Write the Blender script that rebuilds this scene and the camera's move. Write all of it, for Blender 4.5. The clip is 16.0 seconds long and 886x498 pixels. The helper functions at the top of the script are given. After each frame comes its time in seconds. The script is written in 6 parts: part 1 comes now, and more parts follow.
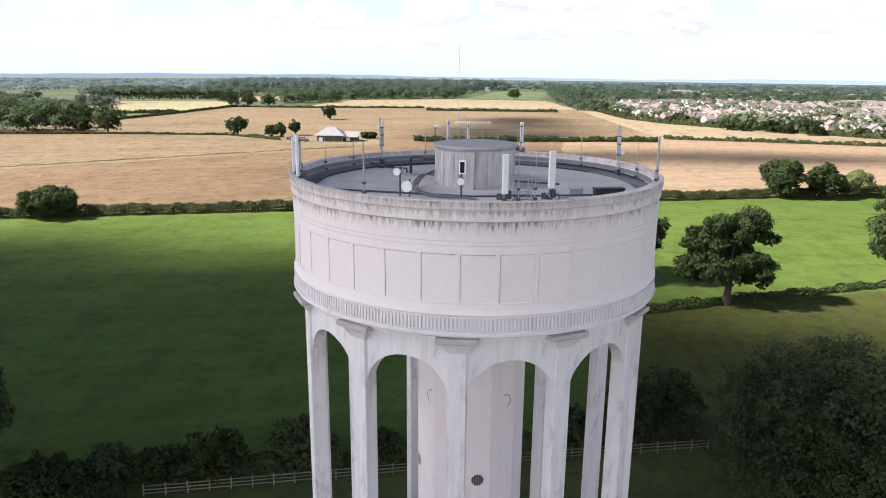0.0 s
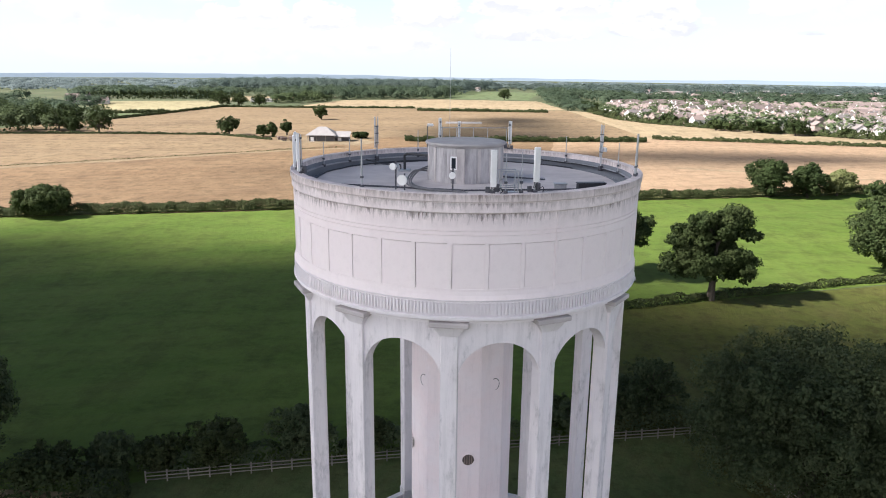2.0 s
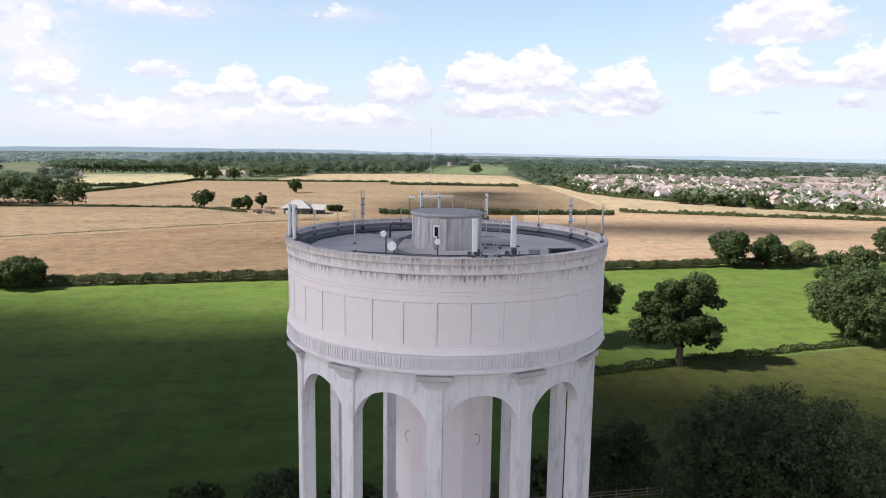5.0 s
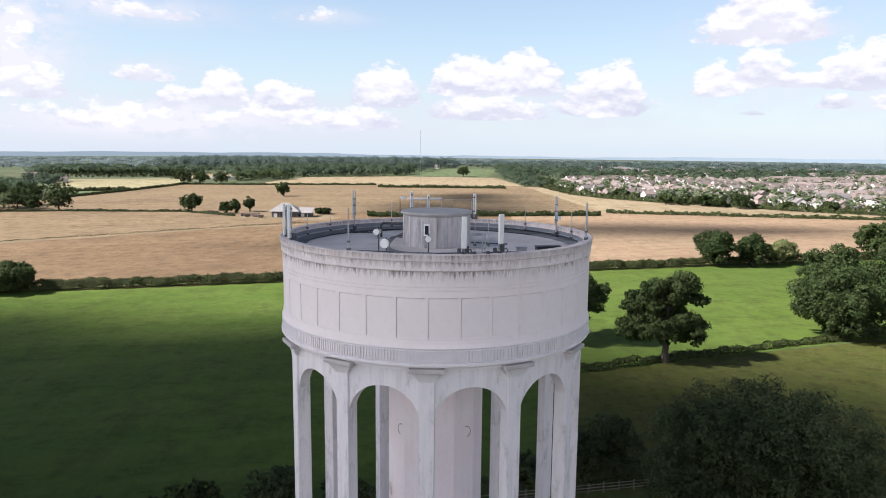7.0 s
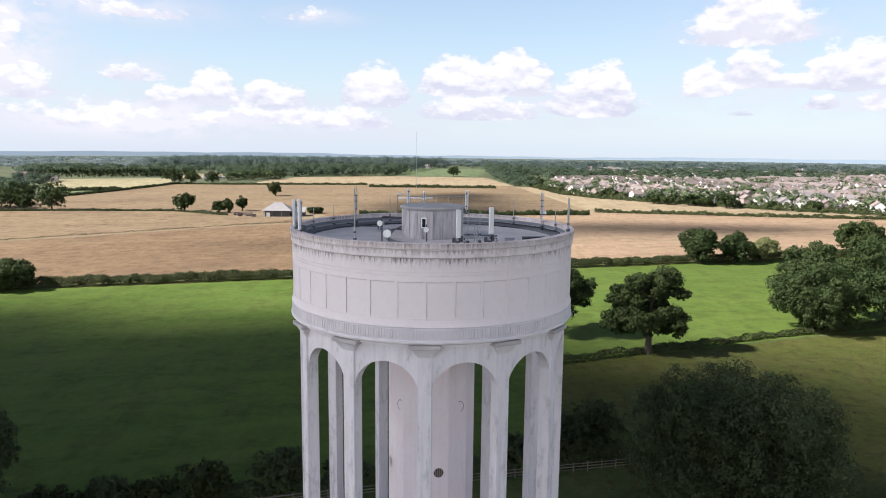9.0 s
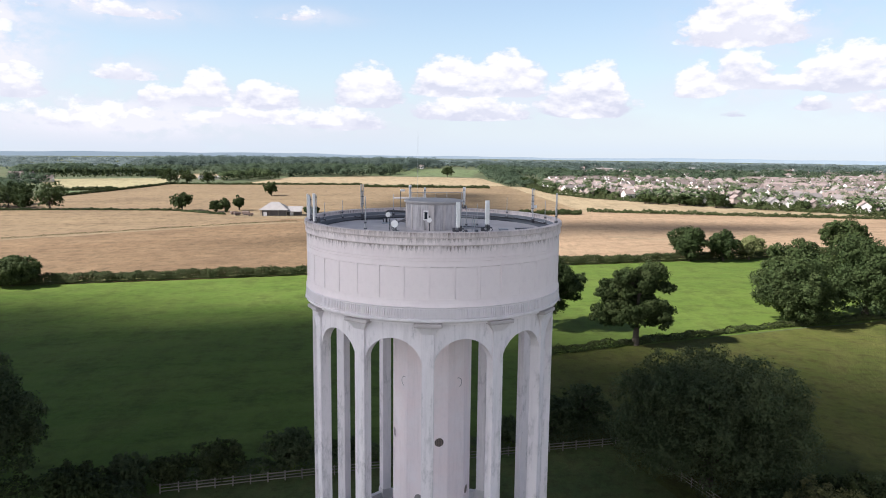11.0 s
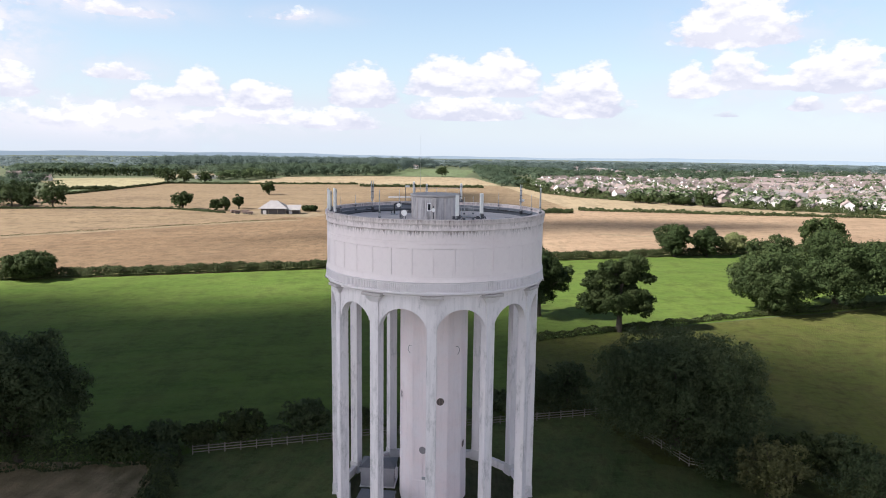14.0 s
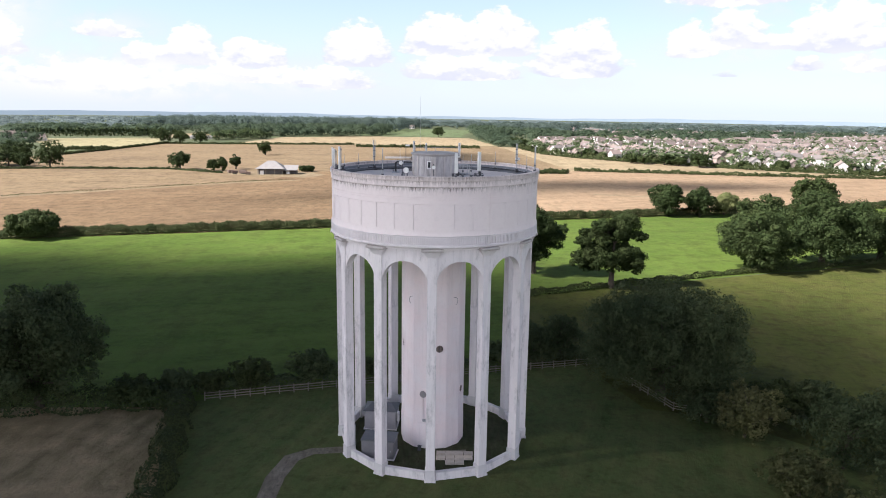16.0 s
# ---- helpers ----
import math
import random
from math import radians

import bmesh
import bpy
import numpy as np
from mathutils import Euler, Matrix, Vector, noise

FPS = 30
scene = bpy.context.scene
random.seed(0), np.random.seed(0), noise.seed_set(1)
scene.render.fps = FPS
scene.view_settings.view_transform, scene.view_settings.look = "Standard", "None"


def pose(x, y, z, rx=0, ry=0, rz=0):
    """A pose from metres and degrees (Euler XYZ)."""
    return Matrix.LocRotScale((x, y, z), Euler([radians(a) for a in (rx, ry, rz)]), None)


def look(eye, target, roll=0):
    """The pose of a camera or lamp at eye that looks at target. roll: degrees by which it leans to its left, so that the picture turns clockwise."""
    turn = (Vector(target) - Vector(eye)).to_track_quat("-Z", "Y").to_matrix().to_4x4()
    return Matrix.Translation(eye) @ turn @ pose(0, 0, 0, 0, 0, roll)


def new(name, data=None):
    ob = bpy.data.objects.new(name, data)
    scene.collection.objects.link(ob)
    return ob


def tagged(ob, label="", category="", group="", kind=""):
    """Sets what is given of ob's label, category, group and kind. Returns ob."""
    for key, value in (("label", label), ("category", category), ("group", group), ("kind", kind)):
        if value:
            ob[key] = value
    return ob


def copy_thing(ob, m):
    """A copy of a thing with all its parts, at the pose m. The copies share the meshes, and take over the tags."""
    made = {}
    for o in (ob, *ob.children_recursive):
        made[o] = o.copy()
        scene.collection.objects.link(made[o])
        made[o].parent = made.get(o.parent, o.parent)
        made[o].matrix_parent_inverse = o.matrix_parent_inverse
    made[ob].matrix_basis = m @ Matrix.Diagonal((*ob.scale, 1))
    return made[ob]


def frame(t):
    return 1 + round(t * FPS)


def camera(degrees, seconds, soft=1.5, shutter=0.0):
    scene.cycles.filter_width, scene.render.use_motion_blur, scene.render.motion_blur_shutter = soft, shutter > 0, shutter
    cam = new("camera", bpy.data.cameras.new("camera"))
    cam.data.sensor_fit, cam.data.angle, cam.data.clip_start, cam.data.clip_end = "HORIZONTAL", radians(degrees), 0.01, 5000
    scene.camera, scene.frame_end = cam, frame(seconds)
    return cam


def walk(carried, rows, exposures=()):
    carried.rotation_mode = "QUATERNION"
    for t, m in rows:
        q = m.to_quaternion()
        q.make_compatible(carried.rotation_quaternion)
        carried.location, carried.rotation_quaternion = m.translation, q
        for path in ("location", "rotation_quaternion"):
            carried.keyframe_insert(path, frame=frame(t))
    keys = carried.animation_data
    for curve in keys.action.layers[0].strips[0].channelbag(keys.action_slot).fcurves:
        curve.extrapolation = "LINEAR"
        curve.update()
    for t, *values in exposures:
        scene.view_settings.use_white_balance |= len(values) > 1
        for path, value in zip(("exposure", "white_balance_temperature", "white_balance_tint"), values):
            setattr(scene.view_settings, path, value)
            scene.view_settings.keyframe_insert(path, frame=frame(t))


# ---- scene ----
cam = camera(64.08, 16.0, soft=1.0)
# seconds, x, y, z, pitch, roll, yaw (degrees)
PATH = [
    (0.0, 2.38, -43.38, 36.96, -14.29, 0.51, 5.65),
    (0.5, 2.43, -43.74, 36.97, -14.27, 0.52, 5.52),
    (1.0, 2.46, -44.25, 36.99, -14.26, 0.52, 5.32),
    (1.5, 2.51, -44.99, 37.00, -14.27, 0.61, 5.06),
    (2.0, 2.54, -45.94, 37.04, -14.26, 0.64, 4.89),
    (2.5, 2.52, -46.95, 37.09, -14.24, 0.67, 4.69),
    (3.0, 2.45, -47.89, 37.07, -14.28, 0.77, 4.54),
    (3.1, 2.43, -48.04, 37.08, -14.23, 0.77, 4.47),
    (3.2, 2.41, -48.19, 37.10, -14.01, 0.78, 4.40),
    (3.3, 2.38, -48.34, 37.11, -13.15, 0.78, 4.34),
    (3.4, 2.36, -48.49, 37.12, -12.47, 0.79, 4.27),
    (3.5, 2.34, -48.63, 37.13, -11.80, 0.79, 4.20),
    (3.6, 2.31, -48.74, 37.15, -11.02, 0.76, 4.08),
    (3.7, 2.29, -48.84, 37.16, -10.63, 0.74, 3.96),
    (3.8, 2.26, -48.94, 37.17, -10.15, 0.71, 3.84),
    (3.9, 2.24, -49.05, 37.19, -9.80, 0.68, 3.72),
    (4.0, 2.21, -49.15, 37.20, -9.50, 0.65, 3.60),
    (4.1, 2.19, -49.25, 37.22, -9.15, 0.71, 3.47),
    (4.2, 2.17, -49.34, 37.23, -8.91, 0.77, 3.35),
    (6.5, 2.04, -50.30, 37.12, -8.16, 0.53, 1.95),
    (7.0, 2.01, -51.30, 37.12, -8.16, 0.53, 1.70),
    (7.5, 1.96, -52.43, 37.13, -8.14, 0.55, 1.48),
    (8.0, 1.89, -53.66, 37.14, -8.14, 0.56, 1.26),
    (8.5, 1.83, -54.97, 37.15, -8.13, 0.56, 1.08),
    (9.0, 1.76, -56.34, 37.14, -8.15, 0.58, 0.91),
    (11.5, 1.17, -63.81, 37.07, -8.10, 0.67, 0.29),
    (12.0, 1.05, -65.59, 37.09, -8.11, 0.69, 0.20),
    (12.5, 0.93, -67.38, 37.14, -8.08, 0.67, 0.12),
    (13.0, 0.81, -69.14, 37.19, -8.09, 0.71, 0.02),
    (13.5, 0.74, -70.88, 37.21, -8.09, 0.71, -0.06),
    (14.0, 0.70, -72.53, 37.21, -8.10, 0.72, -0.11),
    (14.5, 0.66, -74.01, 37.15, -8.14, 0.71, -0.19),
    (15.0, 0.59, -75.14, 37.11, -8.27, 0.67, -0.21),
    (15.1, 0.56, -75.29, 37.12, -9.17, 0.68, -0.24),
    (15.2, 0.54, -75.44, 37.13, -9.70, 0.69, -0.28),
    (15.3, 0.52, -75.59, 37.13, -10.29, 0.70, -0.31),
    (15.4, 0.50, -75.73, 37.14, -10.74, 0.71, -0.35),
    (15.5, 0.47, -75.88, 37.15, -11.01, 0.73, -0.38),
    (15.6, 0.45, -75.99, 37.17, -11.17, 0.74, -0.40),
    (15.7, 0.42, -76.10, 37.18, -11.24, 0.76, -0.42),
    (16.0, 0.35, -76.43, 37.23, -11.24, 0.80, -0.48),
]

EXPOSURES = [(0.0, 1.76, 6250, 12), (3.0, 1.77, 6250, 12), (3.6, 1.75, 6250, 12), (4.2, 1.62, 6200, 12), (6.5, 1.47, 6150, 12), (15.0, 1.49, 6150, 12), (15.6, 1.61, 6200, 12), (16.0, 1.63, 6200, 12)]


def carried_pose(x, y, z, pitch, roll, yaw):
    """Yaw about the vertical, then pitch, then roll about the line of sight."""
    return pose(x, y, z, 0, 0, yaw) @ pose(0, 0, 0, 90 + pitch) @ pose(0, 0, 0, 0, 0, roll)


walk(cam, [(t, carried_pose(*row)) for t, *row in PATH], EXPOSURES)

# ---- world and sun ----
SUN_AZ, SUN_EL = radians(-106), radians(41)   # azimuth from +y towards +x: from the left, a little behind the viewer
SUN_DIR = Vector((math.sin(SUN_AZ) * math.cos(SUN_EL), math.cos(SUN_AZ) * math.cos(SUN_EL), math.sin(SUN_EL)))

world = bpy.data.worlds.new("sky")
scene.world = world
world.use_nodes = True
wt = world.node_tree
wt.nodes.clear()


def wnode(kind, **values):
    n = wt.nodes.new(kind)
    for key, value in values.items():
        n.inputs[key].default_value = value
    return n


def wmath(op, a, b=None, c=None, clamp=False):
    n = wt.nodes.new("ShaderNodeMath")
    n.operation, n.use_clamp = op, clamp
    for i, v in enumerate((a, b, c)):
        if v is None:
            continue
        if isinstance(v, (int, float)):
            n.inputs[i].default_value = v
        else:
            wt.links.new(v, n.inputs[i])
    return n.outputs[0]


sky = wt.nodes.new("ShaderNodeTexSky")
sky.sky_type, sky.sun_disc = "NISHITA", False
sky.sun_elevation, sky.sun_rotation = SUN_EL, SUN_AZ
sky.air_density, sky.dust_density, sky.ozone_density = 1.2, 0.4, 2.0
coord = wt.nodes.new("ShaderNodeTexCoord")
sep = wt.nodes.new("ShaderNodeSeparateXYZ")
wt.links.new(coord.outputs["Generated"], sep.inputs[0])
azim = wmath("MULTIPLY", wmath("ARCTAN2", sep.outputs[0], sep.outputs[1]), 180 / math.pi)
elev = wmath("MULTIPLY", wmath("ARCSINE", sep.outputs[2]), 180 / math.pi)
flat = wt.nodes.new("ShaderNodeCombineXYZ")
wt.links.new(azim, flat.inputs[0])
wt.links.new(wmath("MULTIPLY", elev, 1.7), flat.inputs[1])


def wnoise(scale, detail, rough, shift=0.0, rise=0.0):
    n = wnode("ShaderNodeTexNoise", Scale=scale, Detail=detail, Roughness=rough)
    m = wt.nodes.new("ShaderNodeMapping")
    m.inputs["Location"].default_value = (shift, shift * 0.7 + rise, shift * 0.3)
    wt.links.new(flat.outputs[0], m.inputs[0])
    wt.links.new(m.outputs[0], n.inputs["Vector"])
    return n.outputs["Fac"]


puff = wnoise(0.55, 5, 0.55)
puff_fine = wnoise(1.6, 5, 0.6, 7.3)
drift = wnoise(0.08, 4, 0.55, 21.0)
# cumulus heaps: azimuth, elevation of the base, half width, height (degrees), density
HEAPS = [
    (-6.4, 3.6, 2.8, 3.0, 1.0), (0.2, 4.45, 3.4, 2.7, 1.0), (4.3, 4.5, 3.5, 3.1, 1.0), (10.6, 3.0, 3.9, 3.0, 1.0), (11.8, 4.2, 2.0, 2.6, 1.0),
    (1.8, 2.5, 4.9, 1.9, 0.95), (-8.4, 1.6, 3.4, 1.7, 0.85), (-18.6, 3.3, 2.2, 2.6, 1.0), (-14.4, 3.1, 3.0, 1.9, 0.95), (-21.3, 3.0, 2.4, 1.5, 0.9),
    (-15.0, 1.9, 7.5, 1.3, 0.72), (-24.4, 4.8, 2.3, 1.2, 0.62), (-31.6, 3.5, 2.4, 2.3, 0.9), (-32.8, 5.6, 2.4, 3.6, 0.35), (-27.0, 1.2, 7.0, 2.2, 0.55),
    (21.8, 8.1, 4.4, 3.6, 1.0), (19.0, 4.3, 1.9, 2.2, 0.95), (22.0, 4.9, 2.3, 2.4, 0.95), (24.5, 4.6, 2.4, 1.1, 0.85), (28.6, 4.7, 3.4, 3.1, 1.0),
    (26.8, 3.1, 1.4, 1.0, 0.75), (21.4, 2.6, 1.2, 0.5, 0.55), (30.3, 3.0, 1.6, 1.5, 0.7), (-24.8, 9.2, 5.0, 1.3, 0.5), (-12.0, 9.6, 3.0, 0.9, 0.35),
    (37.0, 4.6, 4.6, 3.2, 0.95), (-39.0, 4.2, 4.6, 4.2, 0.9), (46.0, 4.0, 5.0, 3.0, 0.9), (-50.0, 4.4, 6.0, 4.0, 0.85),
]
cover = rise_sum = weight = None
for az, el, half, tall, dense in HEAPS:
    dx = wmath("DIVIDE", wmath("SUBTRACT", azim, az), half)
    up = wmath("DIVIDE", wmath("SUBTRACT", elev, el), tall * 0.98)
    down = wmath("DIVIDE", wmath("SUBTRACT", el, elev), tall * 0.20)
    dy = wmath("MAXIMUM", up, down)
    far = wmath("ADD", wmath("POWER", wmath("ABSOLUTE", dx), 2.0), wmath("POWER", wmath("ABSOLUTE", dy), 2.0))
    lump = wmath("MULTIPLY", wmath("SUBTRACT", 1.27, far), dense)
    cover = lump if cover is None else wmath("MAXIMUM", cover, lump)
    share = wmath("POWER", wmath("MAXIMUM", lump, 0.01), 2.0)
    lifted = wmath("MULTIPLY", share, wmath("ADD", up, 0.0, None, True))
    rise_sum = lifted if rise_sum is None else wmath("ADD", rise_sum, lifted)
    weight = share if weight is None else wmath("ADD", weight, share)
cover = wmath("MAXIMUM", cover, -0.6)
body = wmath("ADD", cover, wmath("MULTIPLY", wmath("SUBTRACT", puff, 0.5), 1.7))
body = wmath("ADD", body, wmath("MULTIPLY", wmath("SUBTRACT", puff_fine, 0.5), 0.55))
mask = wt.nodes.new("ShaderNodeMapRange")
mask.interpolation_type = "SMOOTHERSTEP"
wt.links.new(body, mask.inputs["Value"])
mask.inputs["From Min"].default_value, mask.inputs["From Max"].default_value = 0.0, 0.66
# thin veil that whitens the lowest ten degrees, and loose cloud over the rest of the sky
veil = wmath("MULTIPLY", wmath("POWER", 2.718, wmath("MULTIPLY", wmath("ABSOLUTE", elev), -0.085)), 0.80)
loose = wt.nodes.new("ShaderNodeMapRange")
wt.links.new(drift, loose.inputs["Value"])
loose.inputs["From Min"].default_value, loose.inputs["From Max"].default_value = 0.42, 0.66
high = wt.nodes.new("ShaderNodeMapRange")
wt.links.new(elev, high.inputs["Value"])
high.inputs["From Min"].default_value, high.inputs["From Max"].default_value = 14.0, 26.0
loose_high = wmath("MULTIPLY", loose.outputs[0], high.outputs[0])
# broken bright cloud behind the viewer, out of view, added as fill light on the tower
side = wt.nodes.new("ShaderNodeMapRange")
wt.links.new(wmath("ABSOLUTE", azim), side.inputs["Value"])
side.inputs["From Min"].default_value, side.inputs["From Max"].default_value = 50.0, 85.0
low = wt.nodes.new("ShaderNodeMapRange")
wt.links.new(elev, low.inputs["Value"])
low.inputs["From Min"].default_value, low.inputs["From Max"].default_value = 34.0, 14.0
bank = wmath("MULTIPLY", wmath("MULTIPLY", side.outputs[0], low.outputs[0]), wmath("ADD", 0.72, wmath("MULTIPLY", loose.outputs[0], 0.28)))
# soft grey-white banks: azimuth, elevation, half width, half height (degrees), density
SOFT = [(-32.5, 7.0, 4.6, 4.4, 1.0), (-24.0, 1.9, 13.0, 1.9, 1.0), (-25.0, 9.6, 7.0, 1.2, 0.7), (-10.0, 2.0, 7.0, 1.5, 0.7), (-24.4, 5.3, 4.0, 1.2, 0.6), (-11.0, 9.8, 4.0, 0.8, 0.5),
        (2.5, 3.4, 9.0, 1.4, 0.55), (23.0, 8.6, 6.5, 2.2, 0.6), (22.0, 4.4, 6.0, 1.4, 0.55), (30.0, 3.4, 5.0, 1.3, 0.6), (10.0, 2.2, 6.0, 0.8, 0.35)]
mist = None
for az, el, half, tall, dense in SOFT:
    dx = wmath("DIVIDE", wmath("SUBTRACT", azim, az), half)
    dy = wmath("DIVIDE", wmath("SUBTRACT", elev, el), tall)
    far = wmath("ADD", wmath("MULTIPLY", dx, dx), wmath("MULTIPLY", dy, dy))
    spread = wmath("MULTIPLY", wmath("POWER", 2.718, wmath("MULTIPLY", far, -1.0)), dense)
    mist = spread if mist is None else wmath("MAXIMUM", mist, spread)
wisp = wt.nodes.new("ShaderNodeMapRange")
wt.links.new(wnoise(0.42, 5, 0.55, 13.0), wisp.inputs["Value"])
wisp.inputs["From Min"].default_value, wisp.inputs["From Max"].default_value = 0.24, 0.52
mist = wmath("MULTIPLY", wmath("MULTIPLY", mist, wisp.outputs[0]), 1.2, None, True)
white = wmath("MAXIMUM", wmath("MAXIMUM", mask.outputs[0], mist), wmath("MULTIPLY", loose_high, 0.05))
# shading inside the heaps: thick parts bright, bases greyer
above = wnoise(0.55, 5, 0.55, 0.0, 0.75)
soft_a, soft_b = wnoise(0.30, 3, 0.5, 3.0), wnoise(0.30, 3, 0.5, 3.0, 1.6)
relief = wmath("ADD", wmath("MULTIPLY", wmath("SUBTRACT", puff, above), 2.6), wmath("MULTIPLY", wmath("SUBTRACT", soft_a, soft_b), 2.2))
crest = wmath("MULTIPLY", wmath("DIVIDE", rise_sum, weight), 1.5)
lit = wmath("MULTIPLY", mask.outputs[0], wmath("ADD", wmath("ADD", 0.25, crest), relief), None, True)
tone = wmath("MAXIMUM", wmath("MULTIPLY", mist, 0.66), lit)
cloud_rgb = wt.nodes.new("ShaderNodeMix")
cloud_rgb.data_type = "RGBA"
wt.links.new(tone, cloud_rgb.inputs["Factor"])
cloud_rgb.inputs["A"].default_value = (0.258, 0.262, 0.298, 1)
cloud_rgb.inputs["B"].default_value = (0.380, 0.368, 0.370, 1)
clear = wt.nodes.new("ShaderNodeVectorMath")
clear.operation = "SCALE"
wt.links.new(sky.outputs[0], clear.inputs[0])
# the blue deepens towards the zenith
deep = wt.nodes.new("ShaderNodeMapRange")
wt.links.new(elev, deep.inputs["Value"])
deep.inputs["From Min"].default_value, deep.inputs["From Max"].default_value = 14.0, 45.0
deep.inputs["To Min"].default_value, deep.inputs["To Max"].default_value = 0.056, 0.022
wt.links.new(deep.outputs[0], clear.inputs["Scale"])
hazy = wt.nodes.new("ShaderNodeMix")
hazy.data_type = "RGBA"
wt.links.new(veil, hazy.inputs["Factor"])
wt.links.new(clear.outputs[0], hazy.inputs["A"])
hazy.inputs["B"].default_value = (0.278, 0.318, 0.364, 1)
both = wt.nodes.new("ShaderNodeMix")
both.data_type = "RGBA"
wt.links.new(white, both.inputs["Factor"])
wt.links.new(hazy.outputs["Result"], both.inputs["A"])
wt.links.new(cloud_rgb.outputs["Result"], both.inputs["B"])
round_sky = wt.nodes.new("ShaderNodeMix")
round_sky.data_type = "RGBA"
wt.links.new(bank, round_sky.inputs["Factor"])
wt.links.new(both.outputs["Result"], round_sky.inputs["A"])
# the added fill is brighter towards the sun, to set off the column sides
sunward = wt.nodes.new("ShaderNodeMapRange")
wt.links.new(wmath("COSINE", wmath("MULTIPLY", wmath("SUBTRACT", azim, math.degrees(SUN_AZ)), math.pi / 180)), sunward.inputs["Value"])
sunward.inputs["From Min"].default_value, sunward.inputs["From Max"].default_value = -0.6, 0.9
fill_bank_rgb = wt.nodes.new("ShaderNodeMix")
fill_bank_rgb.data_type = "RGBA"
wt.links.new(sunward.outputs[0], fill_bank_rgb.inputs["Factor"])
fill_bank_rgb.inputs["A"].default_value = (0.40, 0.395, 0.42, 1)
fill_bank_rgb.inputs["B"].default_value = (0.92, 0.885, 0.88, 1)
wt.links.new(fill_bank_rgb.outputs["Result"], round_sky.inputs["B"])
back = wnode("ShaderNodeBackground", Strength=1.0)
wt.links.new(round_sky.outputs["Result"], back.inputs["Color"])
wout = wt.nodes.new("ShaderNodeOutputWorld")
wt.links.new(back.outputs[0], wout.inputs[0])

sun = new("sun", bpy.data.lights.new("sun", "SUN"))
sun.data.energy, sun.data.angle, sun.data.color = 5.0, radians(2.0), (1.0, 0.945, 0.87)
sun.matrix_world = look(SUN_DIR * 500, (0, 0, 0))

# ---- materials ----
def material(name, rough=0.85, spec=0.25, metal=0.0):
    m = bpy.data.materials.new(name)
    m.use_nodes = True
    b = m.node_tree.nodes["Principled BSDF"]
    b.inputs["Roughness"].default_value = rough
    b.inputs["Metallic"].default_value = metal
    b.inputs["Specular IOR Level"].default_value = spec
    return m, m.node_tree, b


def link(nt, a, b):
    nt.links.new(a, b)


def where(nt, scale=(1, 1, 1), rot=0.0, space="Object"):
    c = nt.nodes.new("ShaderNodeTexCoord")
    m = nt.nodes.new("ShaderNodeMapping")
    m.inputs["Scale"].default_value = scale
    src = c.outputs[space]
    if rot:
        turn = nt.nodes.new("ShaderNodeMapping")
        turn.inputs["Rotation"].default_value = (0, 0, rot)
        link(nt, src, turn.inputs[0])
        src = turn.outputs[0]
    link(nt, src, m.inputs[0])
    return m.outputs[0]


def fbm(nt, vec, scale, detail=4, rough=0.55, lo=0.3, hi=0.7):
    n = nt.nodes.new("ShaderNodeTexNoise")
    n.inputs["Scale"].default_value, n.inputs["Detail"].default_value, n.inputs["Roughness"].default_value = scale, detail, rough
    link(nt, vec, n.inputs["Vector"])
    r = nt.nodes.new("ShaderNodeMapRange")
    r.inputs["From Min"].default_value, r.inputs["From Max"].default_value = lo, hi
    link(nt, n.outputs["Fac"], r.inputs["Value"])
    return r.outputs[0]


def blend(nt, fac, a, b, mode="MIX"):
    n = nt.nodes.new("ShaderNodeMix")
    n.data_type, n.blend_type = "RGBA", mode
    for key, v in (("Factor", fac), ("A", a), ("B", b)):
        if isinstance(v, (int, float)):
            n.inputs[key].default_value = v
        elif isinstance(v, tuple):
            n.inputs[key].default_value = (*v, 1)
        else:
            link(nt, v, n.inputs[key])
    return n.outputs["Result"]


def mul(nt, a, b):
    n = nt.nodes.new("ShaderNodeMath")
    n.operation = "MULTIPLY"
    for i, v in enumerate((a, b)):
        if isinstance(v, (int, float)):
            n.inputs[i].default_value = v
        else:
            link(nt, v, n.inputs[i])
    return n.outputs[0]


def bump(nt, bsdf, height, strength=0.4, distance=0.05):
    n = nt.nodes.new("ShaderNodeBump")
    n.inputs["Strength"].default_value, n.inputs["Distance"].default_value = strength, distance
    link(nt, height, n.inputs["Height"])
    link(nt, n.outputs[0], bsdf.inputs["Normal"])


def island(nt):
    return nt.nodes.new("ShaderNodeNewGeometry").outputs["Random Per Island"]


def some(nt):
    return nt.nodes.new("ShaderNodeObjectInfo").outputs["Random"]


